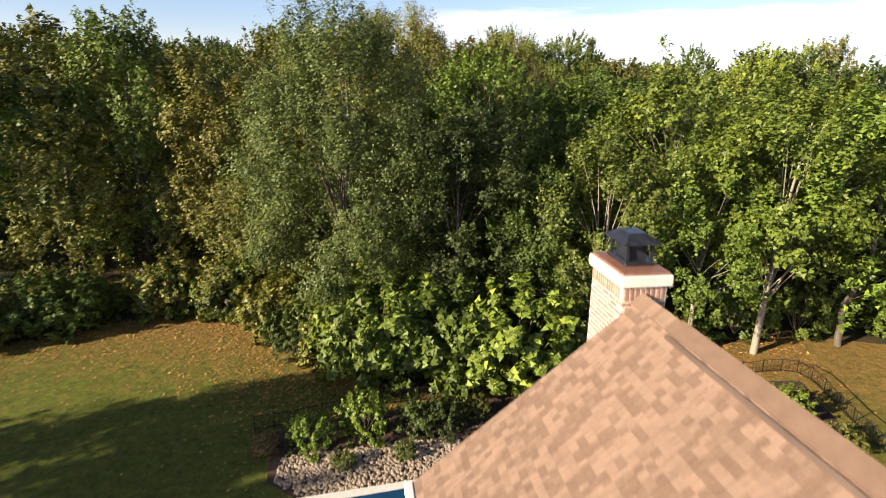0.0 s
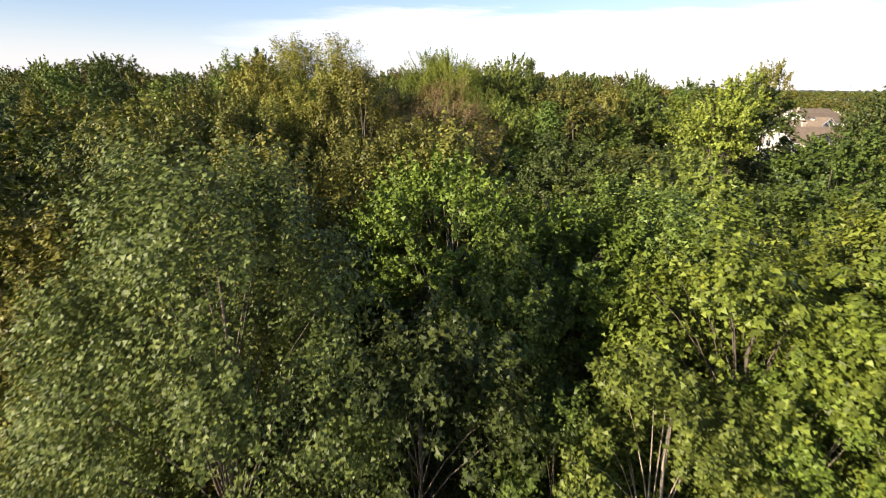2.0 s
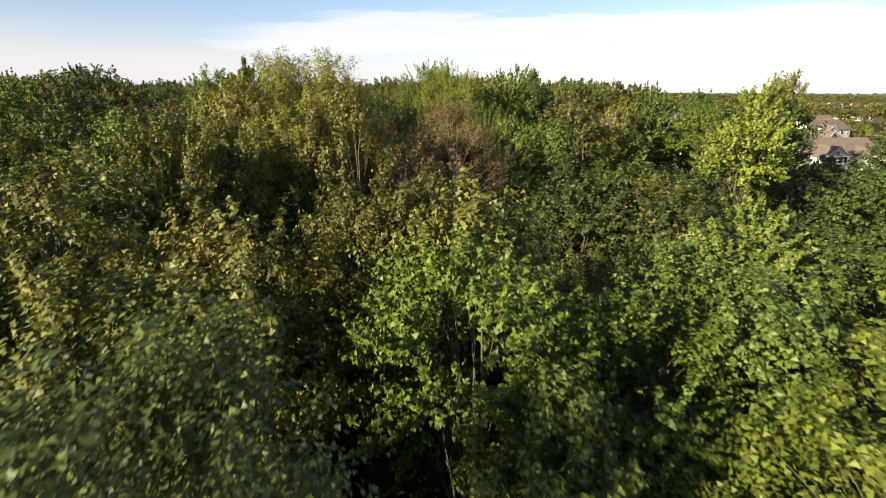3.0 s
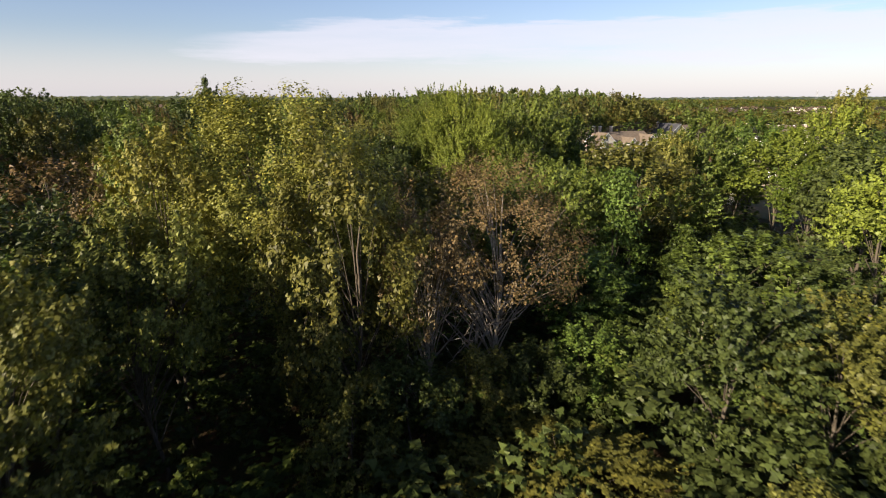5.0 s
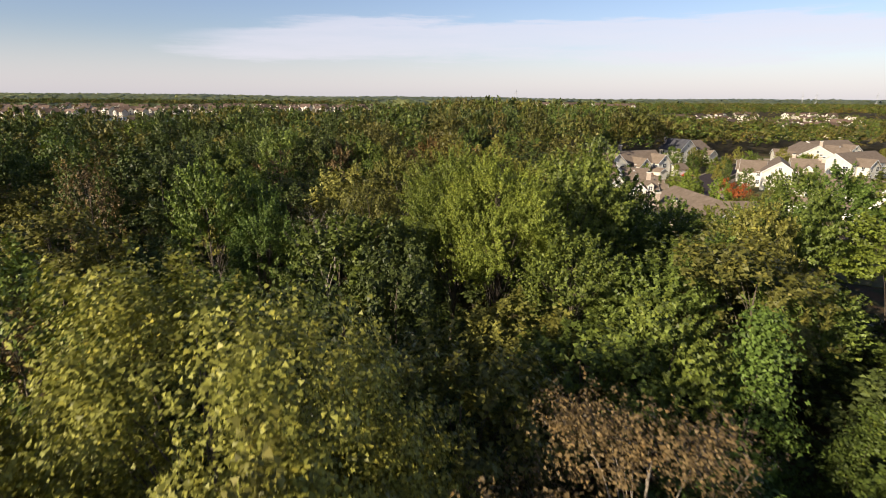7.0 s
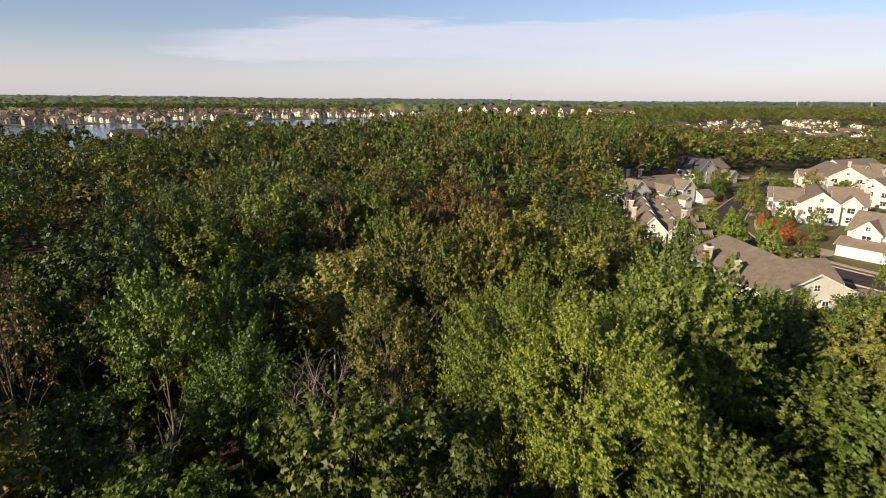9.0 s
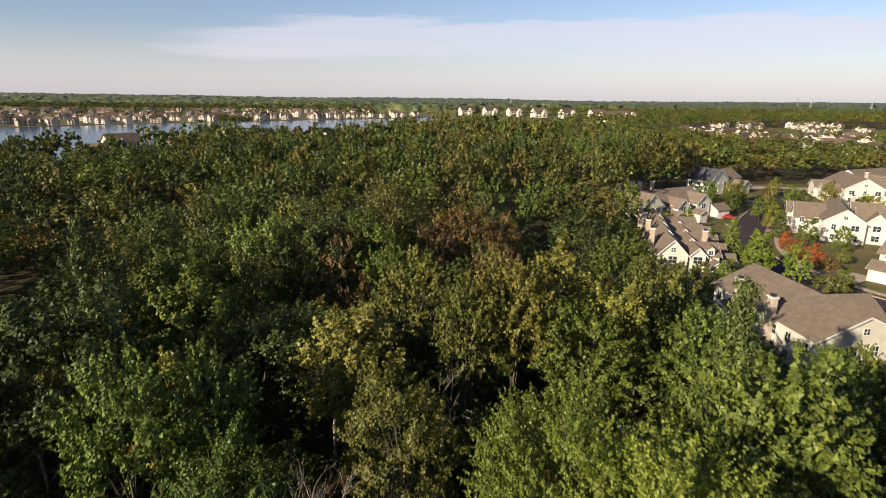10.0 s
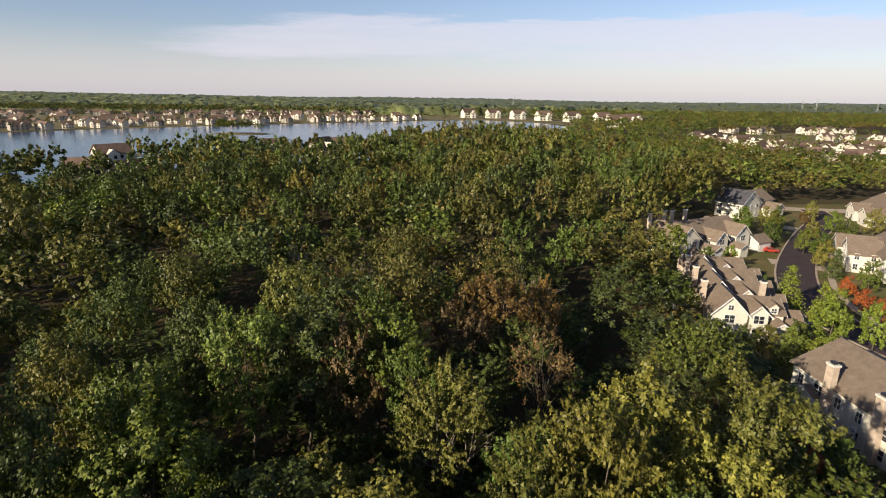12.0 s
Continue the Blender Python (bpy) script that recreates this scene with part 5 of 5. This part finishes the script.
h_ = thing("townhouse", pose(86, 167, 0.1, 0, 0, 8), "cream townhouse block among trees", "house", "townhouses")
wing(h_, 0, 0, 22, 11, 5.8, "x", 30)
wing(h_, 3, -4, 10, 4, 5.2, "y", 34)
wing(h_, 14, -4, 20, 4, 5.2, "y", 34)
stack(h_, 11, 10.8, 10.0)
i_ = thing("townhouse", pose(176, 322, 0.1, 0, 0, 20), "cream townhouse block beyond the street", "house", "townhouses")
wing(i_, 0, 0, 28, 12, 6.0, "x", 30)
wing(i_, 4, -4, 11, 4, 5.4, "y", 34)
wing(i_, 17, -4, 24, 4, 5.4, "y", 34)
j_ = thing("townhouse", pose(146, 262, 0.1, 0, 0, 25), "white townhouse block beyond the street", "house", "townhouses")
wing(j_, 0, 0, 26, 12, 6.0, "x", 30)
wing(j_, 4, -4, 11, 4, 5.4, "y", 34)

# street and garden trees of the village
HOUSE_SPOTS = [(46, 219, 12), (47, 238, 9), (70, 272, 16), (83, 279, 9), (48, 175, 15), (57, 169, 8), (118, 328, 14), (110, 248, 15), (102, 262, 9), (99, 206, 13), (105, 196, 10), (160, 312, 16), (97, 171, 14), (190, 332, 18), (156, 275, 18)]


def clear(x, y, r):
    if min(math.hypot(x - q[0], y - q[1]) for q in ROAD) < 5.2 + 0.5 * r:
        return False
    return all(math.hypot(x - hx, y - hy) > hr + 0.35 * r for hx, hy, hr in HOUSE_SPOTS)


for x, y, h, r, kind, tone in ((63.5, 224, 10.5, 3.2, "cone", "bright"), (62, 210.5, 10.5, 3.4, "oak", "bright"), (58.5, 204.5, 11.5, 3.6, "oak", "bright"), (66, 203, 9.5, 3.0, "oak", "bright"), (71.5, 196, 6.0, 2.2, "oak", "bright"),
                              (61.5, 229.5, 6.5, 1.6, "cone", "green"), (82.6, 231, 5.6, 2.0, "oak", "red"), (80.4, 223.4, 5.2, 2.0, "oak", "red"), (80.2, 217, 6.0, 2.2, "oak", "red"), (78.6, 209.4, 5.0, 2.0, "oak", "orange"), (89.5, 219, 4.2, 1.9, "oak", "olive"),
                              (91, 246, 8.0, 2.4, "cone", "deep"), (93, 253, 8.5, 2.8, "oak", "yellow"), (100, 264, 8.5, 2.8, "oak", "green"), (99, 269.5, 8.0, 2.6, "oak", "bright"), (111, 283, 8.0, 2.4, "oak", "olive"),
                              (128, 296, 8.0, 3.0, "oak", "bright"), (122, 286, 7, 2.2, "cone", "deep"), (101, 288, 9.0, 3.0, "oak", "olive"), (96.5, 281.5, 8.0, 2.8, "oak", "green"), (92.5, 292, 10.0, 3.4, "oak", "green"),
                              (105, 298, 9, 3.0, "oak", "olive"), (112, 303, 8.5, 2.6, "cone", "deep"), (72, 260.5, 3.2, 1.5, "oak", "red"), (66, 252, 7.5, 2.2, "oak", "bright"), (60, 252.8, 7, 2.4, "oak", "green"), (134, 316, 8, 2.4, "oak", "yellow"),
                              (126.5, 309, 5, 2, "oak", "orange"), (52.5, 256, 9.0, 2.6, "oak", "green"), (57, 259.6, 9.0, 1.9, "cone", "deep"), (92, 236, 8.0, 2.8, "oak", "green"), (96, 228.6, 7.5, 2.6, "oak", "bright"), (64, 190, 7, 3.2, "thin", "yellow")):
    plant("bushy" if kind == "oak" else kind, x, y, h, r, tone, int(x) % 3, 5, group="village trees")
vrs = np.random.default_rng(33)
placed = 0
for _ in range(900):
    x, y = vrs.uniform(36, 235), vrs.uniform(140, 348)
    r = vrs.uniform(2.0, 4.2)
    if placed < 44 and inside(x, y, VILLAGE_RING) and clear(x, y, r) and (x > 96 or y > 285 or y < 168):
        placed += 1
        plant(("bushy", "bushy", "cone", "spray")[int(vrs.integers(4))], x, y, r * vrs.uniform(2.0, 3.0), r, ("green", "bright", "olive", "green", "yellow", "bright")[int(vrs.integers(6))], placed % 3, 5, group="village trees")


def small_car(x, y, rz):
    ob = thing("car", pose(x, y, 0.2, 0, 0, rz), "small red car parked on a driveway", "car")
    bm = bmesh.new()
    prism(bm, [(-2.1, -0.85, 0.35), (2.1, -0.85, 0.35), (2.15, -0.85, 0.8), (1.2, -0.85, 0.95), (0.6, -0.85, 1.45), (-1.1, -0.85, 1.45), (-1.8, -0.85, 0.95), (-2.15, -0.85, 0.9)], way=(0, 1.7, 0))
    part("body", bm, CAR_RED, ob)
    bm = bmesh.new()
    prism(bm, [(1.02, -0.87, 1.0), (0.52, -0.87, 1.38), (-1.02, -0.87, 1.38), (-1.55, -0.87, 1.0)], way=(0, 1.74, 0))
    part("side_glass", bm, GLASS, ob)
    for wx in (-1.35, 1.35):
        for wy in (-0.82, 0.82):
            bm = bmesh.new()
            bmesh.ops.create_cone(bm, cap_ends=True, segments=14, radius1=0.32, radius2=0.32, depth=0.2, matrix=pose(wx, wy, 0.32, 90, 0, 0))
            part("wheel", bm, RUBBER, ob)


small_car(90.2, 271.4, -20)
for x, y, h, r, tone in ((37, 204, 6.5, 2.6, "deep"), (41, 203, 5.6, 2.4, "deep"), (45, 202.5, 6.0, 2.4, "olive"), (49.5, 201, 6.6, 2.6, "green"), (53, 205, 5.5, 2.2, "deep"), (36, 196, 7.5, 3.0, "deep"), (44, 195, 5.5, 2.6, "green"), (51, 196, 6.0, 2.6, "bright"), (38.4, 191, 4.5, 2.2, "deep"), (36.0, 214, 8.5, 2.8, "olive"), (35.4, 222, 9.5, 3.0, "deep"), (37, 231, 9.0, 3.0, "green"), (40, 240, 9.0, 3.0, "deep"), (44, 249, 9.5, 3.0, "green")):
    plant("bushy", x, y, h, r, tone, int(x) % 3, 5, group="village trees")

# ---------------------------------------------------------------- houses far off
def far_house(w, d, h, seed):
    wall, roof = bmesh.new(), bmesh.new()
    up = d * 0.36
    prism(wall, [(-w / 2, -d / 2, 0), (-w / 2, d / 2, 0), (-w / 2, d / 2, h), (-w / 2, 0, h + up), (-w / 2, -d / 2, h)], way=(w, 0, 0))
    prism(wall, [(-w * 0.18 - seed, -d / 2 - 2, 0), (w * 0.16 - seed, -d / 2 - 2, 0), (w * 0.16 - seed, -d / 2 - 2, h), (-w * 0.01 - seed, -d / 2 - 2, h + w * 0.13), (-w * 0.18 - seed, -d / 2 - 2, h)], way=(0, d * 0.5, 0))
    for s in (1, -1):
        prism(roof, [(-w / 2 - 0.5, 0, h + up + 0.05), (-w / 2 - 0.5, s * (d / 2 + 0.5), h - 0.3), (-w / 2 - 0.5, s * (d / 2 + 0.5), h), (-w / 2 - 0.5, 0, h + up + 0.35)], way=(w + 1, 0, 0))
    win = bmesh.new()
    for i in range(4):
        for z in (1.6, 4.2):
            q = -w / 2 + w * (i + 0.5) / 4
            box(win, q - 0.6, -d / 2 - 0.06 if abs(q + seed) > w * 0.2 else -d / 2 - 2.06, z - 0.7, q + 0.6, -d / 2 + 0.02 if abs(q + seed) > w * 0.2 else -d / 2 - 1.98, z + 0.7)
    out = []
    for nm, bm, mat in (("wall", wall, FAR_WALL), ("roof", roof, BROWN_ROOF), ("glazing", win, GLASS)):
        me = bpy.data.meshes.new(nm)
        bm.to_mesh(me)
        bm.free()
        me.materials.append(mat)
        out.append((nm, me))
    return out


FAR_FORMS = [far_house(13, 9, 5.6, 2.0), far_house(15, 10, 6.0, -3.0), far_house(11, 9, 5.2, 0.5)]


def far(x, y, rz, form, s=1.0, wall=None, label="distant pale house with a brown roof among trees"):
    ob = thing("house", pose(x, y, -0.1, 0, 0, rz) @ Matrix.Diagonal((s, s, s, 1)), label, "house", "distant houses")
    for nm, me in FAR_FORMS[form]:
        o = shared(nm, me, ob)
        if nm == "glazing":
            tagged(o, kind="stuff")
        if wall and nm == "wall":
            o.material_slots[0].link = "OBJECT"
            o.material_slots[0].material = wall


hrs = np.random.default_rng(8)
shore = [(-900, 566), (-452, 752), (-371, 834), (-268, 930), (-129, 1040), (-4, 1144), (40, 1172)]
for row, (back, step) in enumerate(((24, 27), (75, 30), (130, 33), (190, 36), (255, 40), (325, 44), (400, 48), (480, 52), (560, 56))):
    for (x0, y0), (x1, y1) in zip(shore[:-1], shore[1:]):
        n = int(math.hypot(x1 - x0, y1 - y0) / step)
        for i in range(n):
            t = (i + hrs.uniform(0.1, 0.9)) / n
            nx_, ny_ = -(y1 - y0), (x1 - x0)
            ln = math.hypot(nx_, ny_)
            x, y = x0 + (x1 - x0) * t + nx_ / ln * (back + hrs.uniform(-12, 12)), y0 + (y1 - y0) * t + ny_ / ln * (back + hrs.uniform(-12, 12))
            if -0.86 * y < x < 60:
                far(x, y, hrs.uniform(-40, 60), int(hrs.integers(3)), hrs.uniform(0.95, 1.25))
for x, y in ((102, 1300), (153, 1300), (197, 1262), (235, 1205), (282, 1175), (328, 1145), (363, 1090), (300, 1000), (330, 1030)):
    far(x, y, 20, 1, 1.9, SIDING, "large pale apartment house beside the lake")
for x, y, s in SHORE_HOUSES:
    far(x, y, hrs.uniform(10, 70), int(hrs.integers(3)), s, label="brown-roofed lakeside house half hidden by trees")
for x, y in ((301, 698), (296, 652), (320, 611), (292, 540), (287, 521), (347, 589), (381, 593), (306, 506), (543, 875), (468, 725), (439, 875)):
    for k in range(9):
        far(x + hrs.uniform(-32, 32), y + hrs.uniform(-26, 26), hrs.uniform(-30, 60), int(hrs.integers(3)), hrs.uniform(0.85, 1.2), SIDING if k % 2 else None, "distant white house among suburban trees")


def mast(x, y, h):
    ob = thing("pylon", pose(x, y, 0), "distant steel lattice pylon", "pylon", "pylons")
    for sx_, sy_ in ((-1, -1), (1, -1), (1, 1), (-1, 1)):
        v, f = limb(np.array([(sx_ * 3.0, sy_ * 3.0, -0.5), (sx_ * 1.2, sy_ * 1.2, h * 0.6), (0, 0, h)]), 0.35, 0.25, 4)
        shared("leg", mesh_np("leg", v, f, [STEEL]), ob)
    for z in (0.72, 0.84):
        bm = bmesh.new()
        box(bm, -6, -0.3, h * z - 0.3, 6, 0.3, h * z + 0.3)
        part("crossarm", bm, STEEL, ob)


for x, y, h in ((300, 1900, 52), (1330, 2050, 50), (1380, 2050, 50), (1560, 2000, 50), (1680, 1950, 46)):
    mast(x, y, h)

# ---------------------------------------------------------------- shingles of the near roof, one by one near the gable
def tab(w):
    bm = bmesh.new()
    prism(bm, [(0, 0, 0.0), (w, 0, 0.0), (w, 0, 0.007), (0, 0, 0.007)], way=(0, -0.13, 0.004))
    me = bpy.data.meshes.new("shingle")
    bm.to_mesh(me)
    bm.free()
    me.materials.append(SHINGLE)
    return me


TABS = [tab(w) for w in (0.07, 0.10, 0.15)]
trs = np.random.default_rng(3)
shingles, tabs_left = [], 300
lay = Matrix.Rotation(SLOPE, 4, "X")
for row in range(35):
    s = 0.10 + row * 0.108
    x = 0.01 + trs.uniform(0, 0.1)
    while x < 8.0:
        k = int(trs.integers(3))
        w = (0.07, 0.10, 0.15)[k]
        thick = 0.0 if trs.uniform() < 0.5 else 0.003
        m = Matrix.Translation((x, -s * math.cos(SLOPE), -s * math.sin(SLOPE) - 0.024 + thick)) @ lay
        if tabs_left and x < 1.9:
            tabs_left -= 1
            shared("shingle", TABS[k], near_house, m)
        else:
            v = np.array([m @ q.co for q in TABS[k].vertices])
            shingles.append((v, np.array([p.vertices[:] for p in TABS[k].polygons])))
        x += w + 0.006
v, f = gather(shingles)
joined = mesh_np("shingles", v, f, [SHINGLES])
joined.shade_flat()
tagged(shared("shingles", joined, near_house), kind="stuff")
